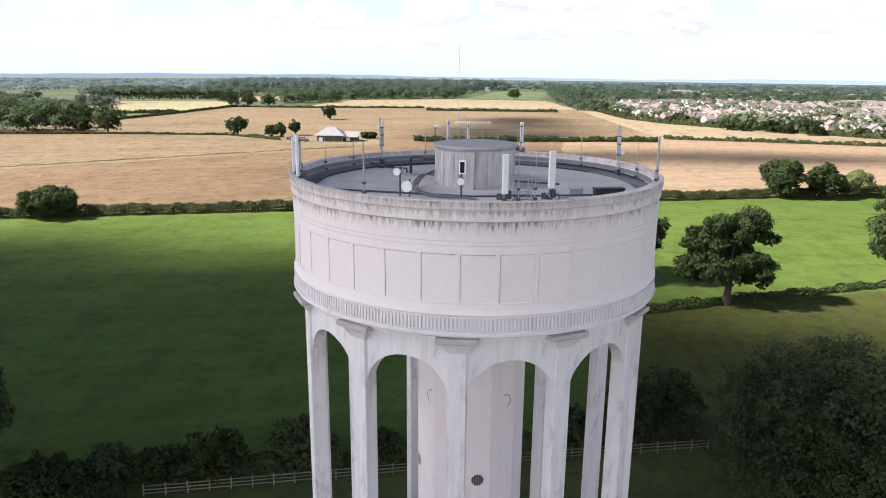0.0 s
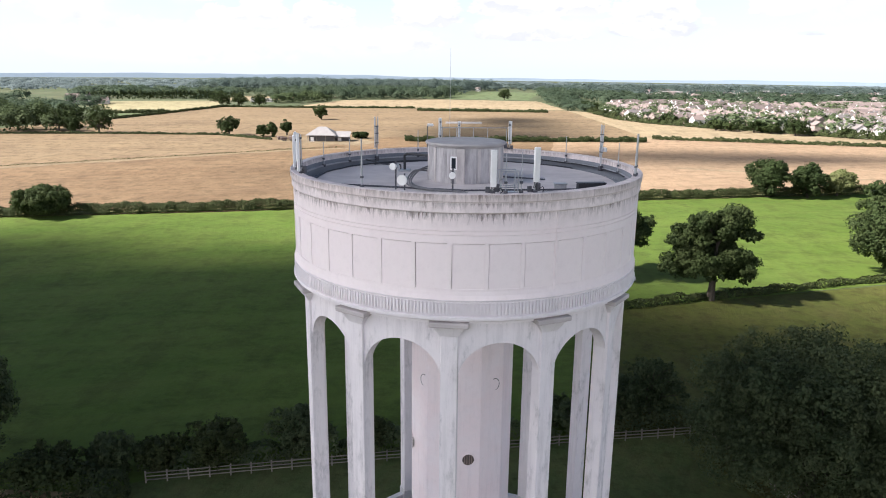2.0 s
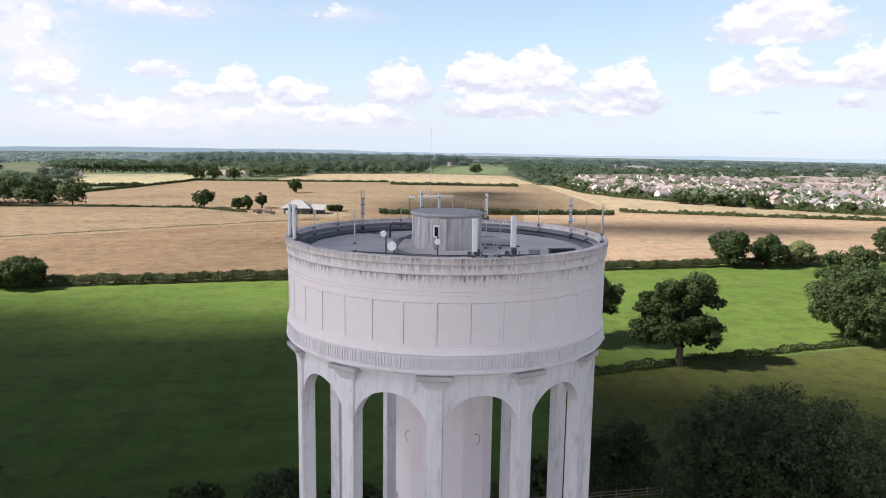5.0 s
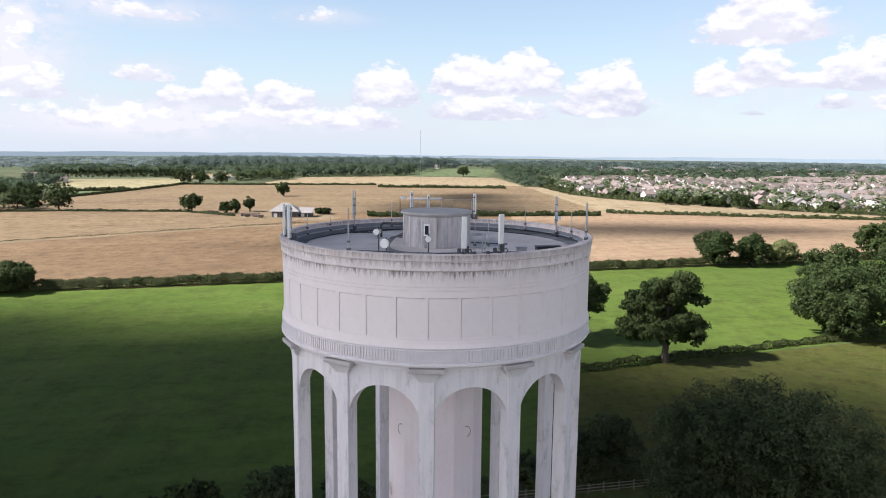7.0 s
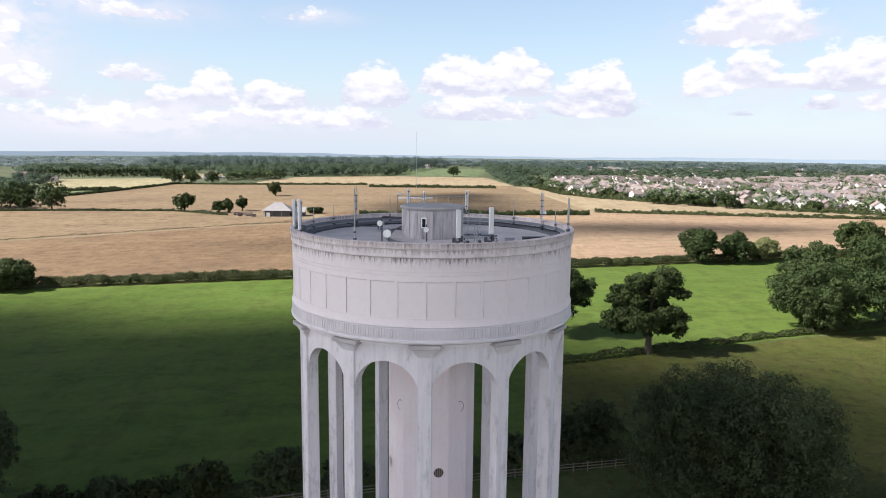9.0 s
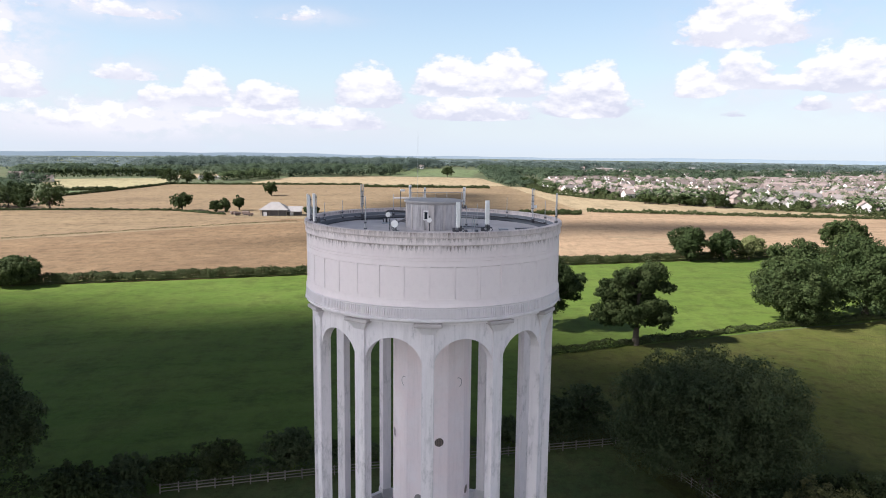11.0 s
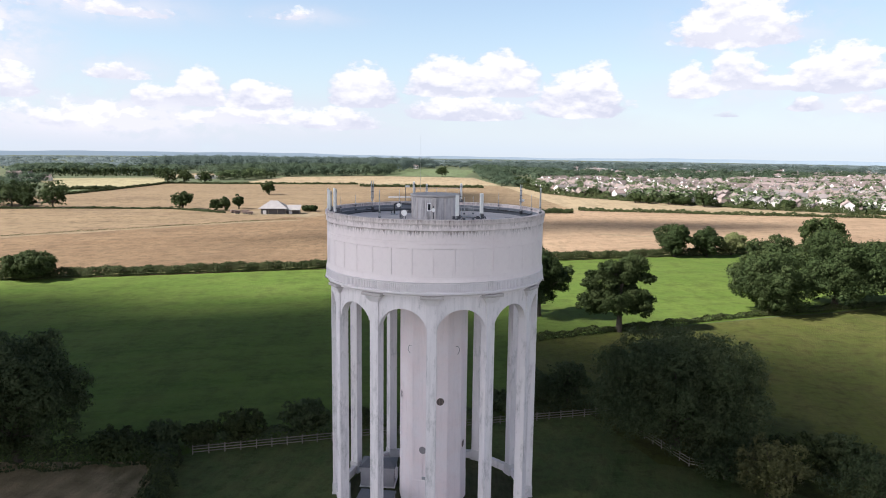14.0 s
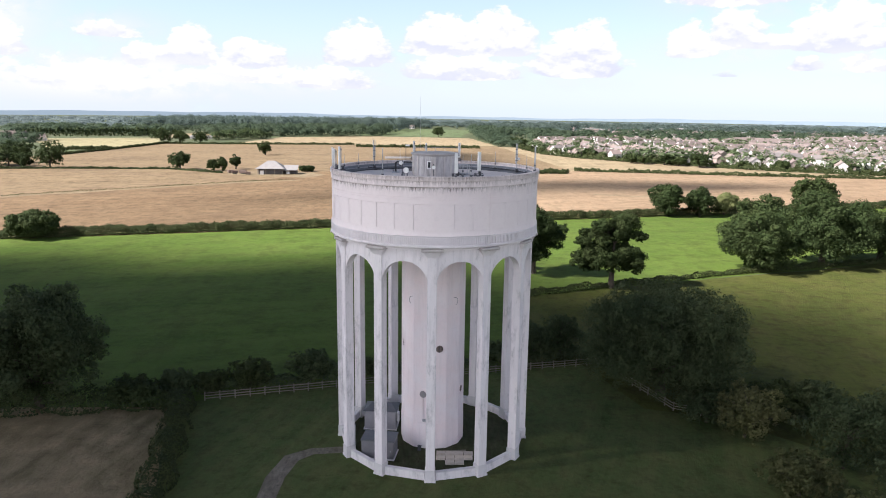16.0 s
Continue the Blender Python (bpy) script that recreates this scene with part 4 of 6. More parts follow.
def crown_lobes(rng, high, wide, clear, count, flat):
    lobes = []
    mid, half = (high + clear) / 2, (high - clear) / 2
    # the heart of the crown, so that no sky shows through its middle
    core = min(wide, half / flat) * 0.62
    for dx, dz in ((-0.25, -0.1), (0.25, -0.05), (0.0, 0.28)):
        lobes.append((np.array([dx * wide, rng.uniform(-0.2, 0.2) * wide, mid + dz * half]), core))
    for i in range(count):
        for _ in range(30):
            d = rng.normal(size=3)
            d /= np.linalg.norm(d)
            k = rng.uniform(0.15, 0.84) ** 0.55
            p = np.array([d[0] * wide * k, d[1] * wide * k, mid + d[2] * half * k * 0.95])
            r = wide * rng.uniform(0.24, 0.40) * (1.15 - 0.35 * k)
            if all(np.linalg.norm((p - q) / (1, 1, flat)) > 0.42 * (r + s) for q, s in lobes[3:]) and p[2] - r * flat > clear * 0.75 - 0.3 and p[2] + r * flat < high * 1.03:
                break
        lobes.append((p, r))
    return lobes


def tree(name, label, x, y, high, wide, seed, mat, clear=2.0, lobes=22, cards=9000, leaf=0.30, flat=0.72, trunk=0.45, group="", tiers=()):
    rng = np.random.default_rng(seed)
    t = thing(name, label, "tree", pose(x, y, 0.02), group)
    ls = [] if tiers else crown_lobes(rng, high, wide, clear, lobes, flat)
    for cx, cy, cz, rx, rz, count in tiers:
        for p, r in crown_lobes(rng, 2 * rz, rx, 0.0, count, flat):
            ls.append((p + np.array([cx, cy, cz - rz]), r))
    bm = bmesh.new()
    fork = max(clear * 1.1, high * 0.22)
    add_rod(bm, (0, 0, -0.1), (0, 0, fork * 0.4), trunk * 1.35, trunk, 9)
    add_rod(bm, (0, 0, fork * 0.4), (0.1, 0, fork), trunk, trunk * 0.85, 9)
    add_rod(bm, (0.1, 0, fork), (0.2, 0.1, high * 0.72), trunk * 0.8, trunk * 0.2, 8)
    for p, r in ls[:min(len(ls), 26)]:
        z0 = min(max(fork * 0.85, p[2] - np.hypot(p[0], p[1]) * 0.75), high * 0.6)
        a = Vector((0.1, 0.02, z0))
        b = Vector(p)
        m = a.lerp(b, 0.5) + Vector((0, 0, 0.3))
        add_rod(bm, a, m, trunk * 0.38, trunk * 0.24, 6)
        add_rod(bm, m, b, trunk * 0.24, trunk * 0.07, 5)
    part("trunk", bm, BARK, t)
    total = sum(r * r for _, r in ls)
    cs, ds = [], []
    for p, r in ls:
        n = max(30, int(cards * r * r / total))
        # each lobe is a handful of tufts, so that its outline is ragged
        tufts, td = shell(rng, max(10, n // 13), p, np.array([r, r, r * flat]) * 0.84, -0.75, 0.6)
        pick = rng.integers(0, len(tufts), n)
        d = rng.normal(size=(n, 3))
        d /= np.linalg.norm(d, axis=1, keepdims=True)
        c = tufts[pick] + d * (r * 0.26 * rng.uniform(0.2, 1.0, (n, 1)))
        cs.append(c)
        ds.append(d * 0.7 + td[pick] * 0.8 + rng.normal(size=(n, 3)) * 0.35)
    c, d = np.concatenate(cs), np.concatenate(ds)
    c[:, 2] = np.maximum(c[:, 2], 0.15)
    part("crown", quad_mesh("crown", c, d, leaf * rng.uniform(0.6, 1.25, len(c)), mat, rng), None, t)
    return t


def hedge(name, label, pts, high, wide, mat, seed, leaf=0.22, per_m=60, ragged=0.3, category="hedge", kind=""):
    """Leafy strip along a line, with an uneven top and gaps in its outline."""
    rng = np.random.default_rng(seed)
    cs, ds = [], []
    for (x0, y0), (x1, y1) in zip(pts, pts[1:]):
        length = math.hypot(x1 - x0, y1 - y0)
        n = int(length * per_m)
        f = rng.uniform(0, 1, n)
        s = f * length
        phase = seed + x0 * 0.1
        top = high * (1 + ragged * (0.5 * np.sin(s * 0.55 + phase) + 0.35 * np.sin(s * 1.7 + phase * 2) + 0.4 * np.sin(s * 0.17 + phase)) + rng.normal(size=n) * 0.06)
        ang = rng.uniform(-0.15, math.pi + 0.15, n)
        k = rng.uniform(0.86, 1.05, n)
        off = np.cos(ang) * wide / 2 * k * (1 + 0.25 * np.sin(s * 0.9 + phase))
        z = np.maximum(0.08, np.sin(ang)) ** 0.6 * top * k
        ux, uy = (x1 - x0) / length, (y1 - y0) / length
        cs.append(np.stack([x0 + ux * s - uy * off, y0 + uy * s + ux * off, z], 1))
        ds.append(np.stack([-uy * np.cos(ang), ux * np.cos(ang), np.sin(ang)], 1) + rng.normal(size=(n, 3)) * 0.35)
    c, d = np.concatenate(cs), np.concatenate(ds)
    ob = new(name, quad_mesh(name, c, d, leaf * rng.uniform(0.6, 1.3, len(c)), mat, rng))
    return tagged(ob, label, category, kind=kind)


def wood(name, label, spots, mat, seed, cards=40, leaf=1.3, bare=0.0):
    """Many trees standing so far off that they form one canopy. spots: x, y, height, width."""
    rng = np.random.default_rng(seed)
    spots = np.array(spots, float)
    n = len(spots)
    cen = np.repeat(spots, cards, 0)
    fall = land_z(cen[:, 0], cen[:, 1])
    d = rng.normal(size=(n * cards, 3))
    d /= np.linalg.norm(d, axis=1, keepdims=True)
    d[:, 2] = np.where(rng.uniform(size=len(d)) < 0.7, np.abs(d[:, 2]), d[:, 2])
    lob = np.repeat(rng.uniform(0.8, 1.15, (n, 1)), cards, 0)
    k = rng.uniform(0.72, 1.06, (n * cards, 1))
    h = cen[:, 2:3]
    c = np.concatenate([cen[:, :2], h * (0.52 + bare / 2)], 1) + d * k * lob * np.concatenate([cen[:, 3:4] / 2, cen[:, 3:4] / 2, h * (0.47 - bare / 2)], 1)
    c[:, 2] = np.maximum(c[:, 2], 0.3) + fall
    size = leaf * rng.uniform(0.6, 1.3, len(c)) * (cen[:, 3] / 10)
    ob = new(name, quad_mesh(name, c, d + np.array([0.0, 0.0, 0.75]) + rng.normal(size=d.shape) * 0.15, size, mat, rng))
    return tagged(ob, label, "trees", kind="stuff")


# trees of the near fields
tree("oak_tree", "open-crowned dark green oak with visible limbs", 37.6, 70.5, 16.6, 9.3, 11, OAK, 2.0, 40, 84000, 0.15, 0.62, 0.6,
     tiers=((2.6, 0.4, 13.9, 4.5, 2.8, 12), (-2.2, -0.3, 13.3, 3.3, 2.5, 9), (-3.2, 0.6, 11.2, 4.4, 2.1, 11), (-6.4, -0.4, 10.2, 2.3, 1.5, 6), (5.4, 0.3, 11.1, 2.9, 1.5, 7), (1.2, 1.6, 11.2, 3.6, 2.2, 9), (0.5, -1.5, 11.6, 3.0, 2.0, 7),
            (-4.4, 0.8, 7.6, 4.4, 2.6, 11), (-7.2, -0.2, 5.6, 2.5, 2.0, 8), (2.9, -0.6, 7.2, 4.6, 2.8, 13), (4.4, 0.6, 5.2, 3.6, 2.8, 11), (-2.2, -1.8, 6.2, 4.2, 2.9, 11), (0.6, 2.4, 7.2, 4.4, 3.0, 10), (-4.6, 1.6, 4.6, 3.2, 2.1, 8)))
tree("oak_tree", "tall dark green oak beyond the tower", 22.6, 83.5, 17.5, 8.0, 12, OAK, 0.8, 36, 44000, 0.17, 0.62, 0.6)
tree("broad_tree", "big dense rounded dark green tree by the fence", 30.6, 13.0, 15.4, 10.6, 13, DARKLEAF, 0.1, 90, 125000, 0.112, 0.9, 0.6)
tree("broad_tree", "dark green dense tree in the hedge by the straw field", -49, 6.5, 15.8, 8.6, 14, DARKLEAF, 0.6, 50, 66000, 0.135, 0.8, 0.5)
tree("oak_tree", "dense dark green oak in the field boundary", 77.5, 90, 14.2, 9.6, 15, OAK, 0.2, 50, 48000, 0.18, 0.75, 0.6, "boundary trees")
tree("oak_tree", "tall dark green oak in the field boundary", 97, 97, 18.6, 11.5, 16, OAK, 0.2, 54, 52000, 0.20, 0.65, 0.7, "boundary trees")
tree("oak_tree", "dark green oak in the field boundary", 116, 104, 14.0, 10.0, 17, OAK, 0.2, 44, 34000, 0.20, 0.7, 0.6, "boundary trees")
tree("oak_tree", "sunlit green oak behind the boundary", 93, 122, 15.0, 9.0, 18, OAK, 0.6, 36, 24000, 0.23, 0.65, 0.6, "boundary trees")
tree("oak_tree", "dark green oak in the field boundary", 138, 112, 15.0, 11.0, 19, OAK, 0.4, 38, 22000, 0.25, 0.7, 0.6, "boundary trees")
tree("oak_tree", "rounded dark green oak in the far hedge", 83.5, 177, 13.6, 7.0, 20, OAK, 0.2, 40, 24000, 0.22, 0.75, 0.5)
tree("oak_tree", "lower dark green oak in the far hedge", 95.5, 178, 11.0, 6.0, 21, OAK, 0.2, 32, 16000, 0.22, 0.75, 0.4)
tree("willow_tree", "pale grey-green willow in the far hedge", 106, 182, 9.2, 5.2, 22, PALELEAF, 0.2, 32, 16000, 0.20, 0.8, 0.3)
tree("oak_tree", "dark green tree in the far hedge", 147, 196, 14.0, 9.0, 23, OAK, 0.6, 30, 14000, 0.3, 0.7, 0.5)
tree("round_bush", "low rounded dark green tree at the field edge", -113, 120, 8.0, 7.0, 24, OAK, 0.05, 70, 42000, 0.17, 0.62, 0.4)
# trees round the barn and the upper fields
for i, (x, y, h, w, lo) in enumerate([(-151, 341, 10.8, 6.6, 1.6), (-133, 474, 11.2, 5.2, 1.6), (-130, 336, 6.6, 3.8, 0.4), (-124, 335, 8.2, 3.4, 0.4), (-120, 347, 8.8, 3.4, 0.4),
                                    (-227, 341, 16.5, 9.5, 0.3), (-241, 338, 9.5, 6.0, 0.3), (-254, 346, 14, 9, 0.5), (-266, 352, 15, 9, 0.5), (-280, 348, 15, 10, 0.5), (-262, 372, 15, 9, 0.5), (-268, 622, 17, 11, 0.4), (-254, 630, 14, 9, 0.4), (-238, 642, 12, 8, 0.4), (114, 520, 7, 6, 0.3), (121, 492, 8, 6, 0.3), (140, 438, 7, 5.5, 0.3), (148, 432, 6, 5, 0.3), (160, 425, 8, 6, 0.3), (168, 418, 7, 5.5, 0.3), (205, 398, 6, 5, 0.3), (225, 388, 7, 6, 0.3), (262, 380, 7, 6, 0.3), (84, 640, 9, 7, 0.3), (80, 660, 9, 8, 0.3), (178.6, 407, 11.0, 7.0, 0.6), (-76, 338, 3.6, 4.2, 0.1), (0, 870, 14, 9, 2)]):
    tree("field_tree", "single dark green field tree", x, y, h, w * 1.12, 40 + i, OAK, lo * 0.25, 24, 6500, 0.32, 0.85, 0.45, "field trees")
# shrubs round the compound
for i, (x, y, h, w, mat) in enumerate([(-24.5, 13.6, 3.9, 3.4, HEDGE), (-17, 16.5, 4.6, 3.6, DARKLEAF), (-29.5, 12.3, 2.6, 2.6, HEDGE), (-33.5, 11.0, 3.3, 3.0, DARKLEAF), (-10, 18, 2.6, 2.6, HEDGE),
                                       (14.5, 25.5, 6.0, 4.0, DARKLEAF), (19.5, 28, 6.5, 4.2, DARKLEAF), (10, 24, 3.2, 3.0, DARKLEAF), (36.5, 0.2, 6.6, 4.6, SCRUB), (42.5, 5.0, 5.4, 3.8, HEDGE),
                                       (44, -7, 8.6, 5.0, DARKLEAF), (36.5, -12.5, 4.2, 4.0, SCRUB), (51, -5, 8.8, 5.2, DARKLEAF), (47, -16, 7.0, 5.0, DARKLEAF), (39, -22, 5.0, 4.5, SCRUB),
                                       (47.5, 4.5, 5.5, 3.6, DARKLEAF), (57, -14, 8.0, 5.5, DARKLEAF), (-38, 8, 3.6, 3.2, HEDGE), (33.5, 4.2, 4.2, 4.0, DARKLEAF), (38.5, 5.5, 4.0, 3.6, DARKLEAF), (27, 21, 5.5, 4.0, DARKLEAF)]):
    tree("shrub", "bushy dark green shrub at the compound edge" if mat is DARKLEAF else "scrubby olive-green shrub at the compound edge", x, y, h, w, 70 + i, mat, 0.05, 34, 11500, 0.10, 0.8, 0.16, "shrubs round the compound")

# hedges
hedge("hedge", "thick dark field hedge between straw and lawn", [(-32.5, 10), (-29.4, -1), (-26.8, -14), (-23, -45), (-21, -90)], 2.5, 3.2, HEDGE, 1, 0.125, 250, 0.25)
hedge("hedge", "overgrown hedge behind the straw field", [(-33, 7.5), (-50, 4), (-80, 1.5), (-125, -0.5)], 3.2, 4.0, HEDGE, 2, 0.14, 190, 0.35)
hedge("scrub", "dark low scrub behind the compound fence", [(-31, 11.5), (-13, 16.2), (9, 22.0), (24, 26.5)], 1.7, 3.0, DARKLEAF, 13, 0.13, 190, 0.55, "scrub")
hedge("hedge", "long trimmed dark green field hedge", [(-190, 97), (-124, 117.5), (118, 188.5), (240, 225.5)], 2.5, 3.4, HEDGE, 3, 0.17, 300, 0.18)
hedge("hedge", "low dark hedge between two grass fields", [(17, 62), (41, 72.5), (66, 83.5), (115, 100.5), (210, 136)], 1.2, 1.8, HEDGE, 4, 0.15, 110, 0.4)
hedge("hedge", "field hedge below the village", [(85, 364), (130, 357), (191, 345), (420, 319)], 1.7, 3.4, HEDGE, 5, 0.30, 60, 0.5)
hedge("hedge", "belt of dark scrub across the stubble", [(-50, 326), (-20, 331), (10, 336), (50, 343), (78, 346)], 2.3, 5.0, HEDGE, 6, 0.28, 150, 0.35)
hedge("hedge", "low hedge along the upper fields", [(-330, 312), (-220, 335.5), (-157, 341), (-120, 320)], 1.0, 2.0, HEDGE, 7, 0.32, 50, 0.5)
hedge("hedge", "hedge climbing between fields", [(-278, 432), (-271, 500), (-268, 560), (-266, 617), (-205, 621), (-85, 644)], 1.6, 4.0, HEDGE, 8, 0.4, 40, 0.4)
hedge("hedge", "low dark scrub along the dusty bank", [(-420, 66), (-192, 196.5), (-99, 276), (-75, 292)], 0.4, 1.0, HEDGE, 12, 0.18, 9, 0.8)
hedge("hedge", "broken hedge on the far field edge", [(-78, 604), (-30, 606), (4, 608), (40, 606)], 2.2, 4.0, HEDGE, 9, 0.4, 60, 0.4)
hedge("hedge", "far hedge between pale fields", [(-316, 502), (-290, 512), (-272, 522)], 2.4, 4.5, HEDGE, 10, 0.5, 40, 0.4)
hedge("hedge", "hedge at the foot of the village", [(420, 326), (255, 364), (212, 388), (178, 421), (150, 443), (110, 487), (90, 530), (79, 622)], 3.6, 6.0, HEDGE, 11, 0.42, 60, 0.6)

# ---- woods and distance ----
def build_woods():
    rng = random.Random(5)
    near, avenue, mid, hills, far = [], [], [], [], []
    # left wood beside the upper field
    for _ in range(170):
        x, y = rng.uniform(-450, -252), rng.uniform(315, 470)
        if y > 330 + (-252 - x) * 0.05 and y < 330 + (-245 - x) * 1.0 + 8:
            near.append((x, y, rng.uniform(13, 18), rng.uniform(10, 15)))
    for i in range(13):
        near.append((-252 - i * 11, 334 - i * 2.5 + rng.uniform(-3, 3), rng.uniform(11, 16), rng.uniform(11, 14)))
    # avenue of tall slim trees behind the corn field
    for i in range(-5, 29):
        avenue.append((-404 + i * 3.2, 664 + i * 2.1 + rng.uniform(-1, 1), rng.uniform(11.5, 13.5), 5))
    # woods on the rise: x, y and depth of each block
    def scatter(out, poly, spacing, lo, hi, keep=1.0, spread=1.0):
        xs, ys = [p[0] for p in poly], [p[1] for p in poly]
        x = min(xs)
        while x < max(xs):
            y = min(ys)
            while y < max(ys):
                px, py = x + rng.uniform(-0.5, 0.5) * spacing, y + rng.uniform(-0.5, 0.5) * spacing
                if inside(px, py, poly) and rng.random() < keep:
                    out.append((px, py, rng.uniform(lo, hi), spacing * spread * rng.uniform(0.9, 1.4)))
                y += spacing
            x += spacing
    scatter(mid, [(-330, 395), (-296, 425), (-335, 490), (-352, 540), (-600, 520), (-600, 430)], 14, 8, 13, 0.75)
    scatter(mid, [(-392, 606), (-380, 615), (-398, 655), (-440, 660), (-430, 622)], 10, 7, 11, 0.9)
    scatter(near, [(-248, 700), (-225, 700), (-190, 752), (-215, 775), (-250, 745)], 11, 8, 13)
    scatter(mid, [(-250, 745), (-190, 805), (-80, 866), (-60, 1000), (-230, 1050), (-330, 900)], 13, 9, 16)
    scatter(mid, [(-520, 760), (-340, 770), (-330, 960), (-640, 1000)], 17, 7, 12, 0.6)
    scatter(hills, [(-470, 1000), (-60, 1020), (-20, 1450), (-560, 1500)], 17, 14, 23)
    scatter(far, [(-900, 1000), (-470, 1000), (-560, 1500), (-1100, 1500)], 24, 5, 8, 0.5, 0.9)
    scatter(mid, [(40, 880), (70, 860), (90, 880), (140, 1200), (60, 1200)], 15, 8, 13)
    scatter(mid, [(60, 640), (78, 622), (86, 640), (82, 850), (48, 850)], 11, 6, 11)
    scatter(mid, [(112, 745), (176, 775), (233, 810), (273, 786), (307, 752), (380, 812), (440, 832), (600, 950), (700, 975), (640, 1040), (100, 1000)], 15, 6, 13, 0.62)
    scatter(hills, [(100, 1000), (640, 1040), (900, 1000), (900, 1300), (100, 1300)], 20, 6, 14, 0.5)
    scatter(hills, [(100, 1300), (900, 1300), (800, 1700), (-100, 1700), (-20, 1300)], 26, 8, 15, 0.55)
    scatter(mid, [(-600, 520), (-440, 560), (-520, 700), (-900, 720), (-900, 480)], 17, 8, 13, 0.5)
    scatter(far, [(-600, 1500), (1600, 1500), (2300, 2600), (-900, 2600)], 34, 8, 13, 0.55, 0.8)
    scatter(far, [(-1700, 1500), (-600, 1500), (-900, 2600), (-2400, 2600)], 40, 7, 10, 0.45, 0.9)
    scatter(far, [(-1300, 900), (-750, 1000), (-900, 1500), (-1700, 1500)], 30, 6, 9, 0.45, 0.9)
    scatter(far, [(800, 1000), (1700, 1000), (1700, 1500), (800, 1500)], 26, 7, 13, 0.6, 0.6)
    wood("woodland", "dark green mixed woodland beside the fields", near, NEARWOOD, 1, 300, 0.46)
    wood("avenue_trees", "row of slim even trees behind a pale field", avenue, NEARWOOD, 8, 160, 1.5, 0.22)
    wood("woodland", "dense green woodland on low hills", mid, WOOD, 2, 140, 0.58)
    # The haze on these far canopies sits in their leaf colour.
    wood("woodland", "woodland behind the near woods, its green tinted with haze", hills, FARWOOD, 6, 140, 0.5)
    wood("woodland", "far woodland and hedgerow trees to the horizon, tinted with haze", far, HAZY, 3, 60, 0.55)
    # garden trees among the houses
    gardens = []
    scatter(gardens, VILLAGE, 10.5, 5.0, 10.0, 0.9)
    gardens = [(x, y, h, w * 0.58) for x, y, h, w in gardens]
    # taller clumps along the near edge and in the middle of the village
    for cx, cy, n in ((152, 462, 7), (172, 446, 8), (188, 452, 7), (215, 420, 6), (120, 520, 6), (98, 560, 6), (136, 640, 8), (240, 520, 9), (300, 640, 9), (280, 400, 7), (340, 400, 6), (200, 760, 9), (420, 600, 9), (420, 380, 6)):
        gardens += [(cx + rng.uniform(-14, 14), cy + rng.uniform(-9, 9), rng.uniform(7, 13), rng.uniform(7, 11)) for _ in range(n)]
    wood("garden_trees", "green garden trees among houses", gardens, GARDEN, 4, 36, 1.2)


VILLAGE = [(86, 632), (97, 536), (116, 494), (154, 452), (183, 432), (216, 397), (260, 373), (330, 356), (470, 335), (640, 420), (760, 960), (600, 935), (440, 820), (379, 800), (307, 742), (273, 776), (233, 800), (176, 764), (112, 735)]


def house_parts(long, deep, eaves, ridge, wall, roof, name, label):
    h = thing(name, label, "house", group="village houses")
    bm = bmesh.new()
    l, d = long / 2, deep / 2
    v = [bm.verts.new(p) for p in ((-l, -d, 0), (l, -d, 0), (l, d, 0), (-l, d, 0), (-l, -d, eaves), (l, -d, eaves), (l, d, eaves), (-l, d, eaves), (-l, 0, ridge - 0.1), (l, 0, ridge - 0.1))]
    for f in ((0, 1, 5, 4), (2, 3, 7, 6), (1, 2, 6, 9, 5), (3, 0, 4, 8, 7), (0, 3, 2, 1)):
        bm.faces.new([v[i] for i in f])
    part("wall", bm, wall, h)
    bm = bmesh.new()
    o, t = 0.35, 0.18
    drop = (ridge - eaves) / d * o
    for s in (-1, 1):
        q = [bm.verts.new(p) for p in ((-l - o, s * (d + o), eaves - drop), (l + o, s * (d + o), eaves - drop), (l + o, 0, ridge), (-l - o, 0, ridge),
                                       (-l - o, s * (d + o), eaves - drop + t), (l + o, s * (d + o), eaves - drop + t), (l + o, 0, ridge + t), (-l - o, 0, ridge + t))]
        for f in ((0, 1, 2, 3), (4, 5, 6, 7), (0, 1, 5, 4), (1, 2, 6, 5), (3, 0, 4, 7)):
            bm.faces.new([q[i] for i in f])
    part("roof", bm, roof, h)
    part("chimney", box(-0.4, 0.4, -0.35, 0.35, ridge - 0.3, ridge + 1.0, pose(l - 0.9, 0, 0)), HOUSE_WALL, h)
    for x in (-l * 0.5, l * 0.5):
        for z in (0.9, 3.3):
            if z + 1.2 < eaves + 0.1:
                part("window", box(x - 0.7, x + 0.7, -d - 0.04, -d + 0.05, z, z + 1.2), GLASS, h)
    return h


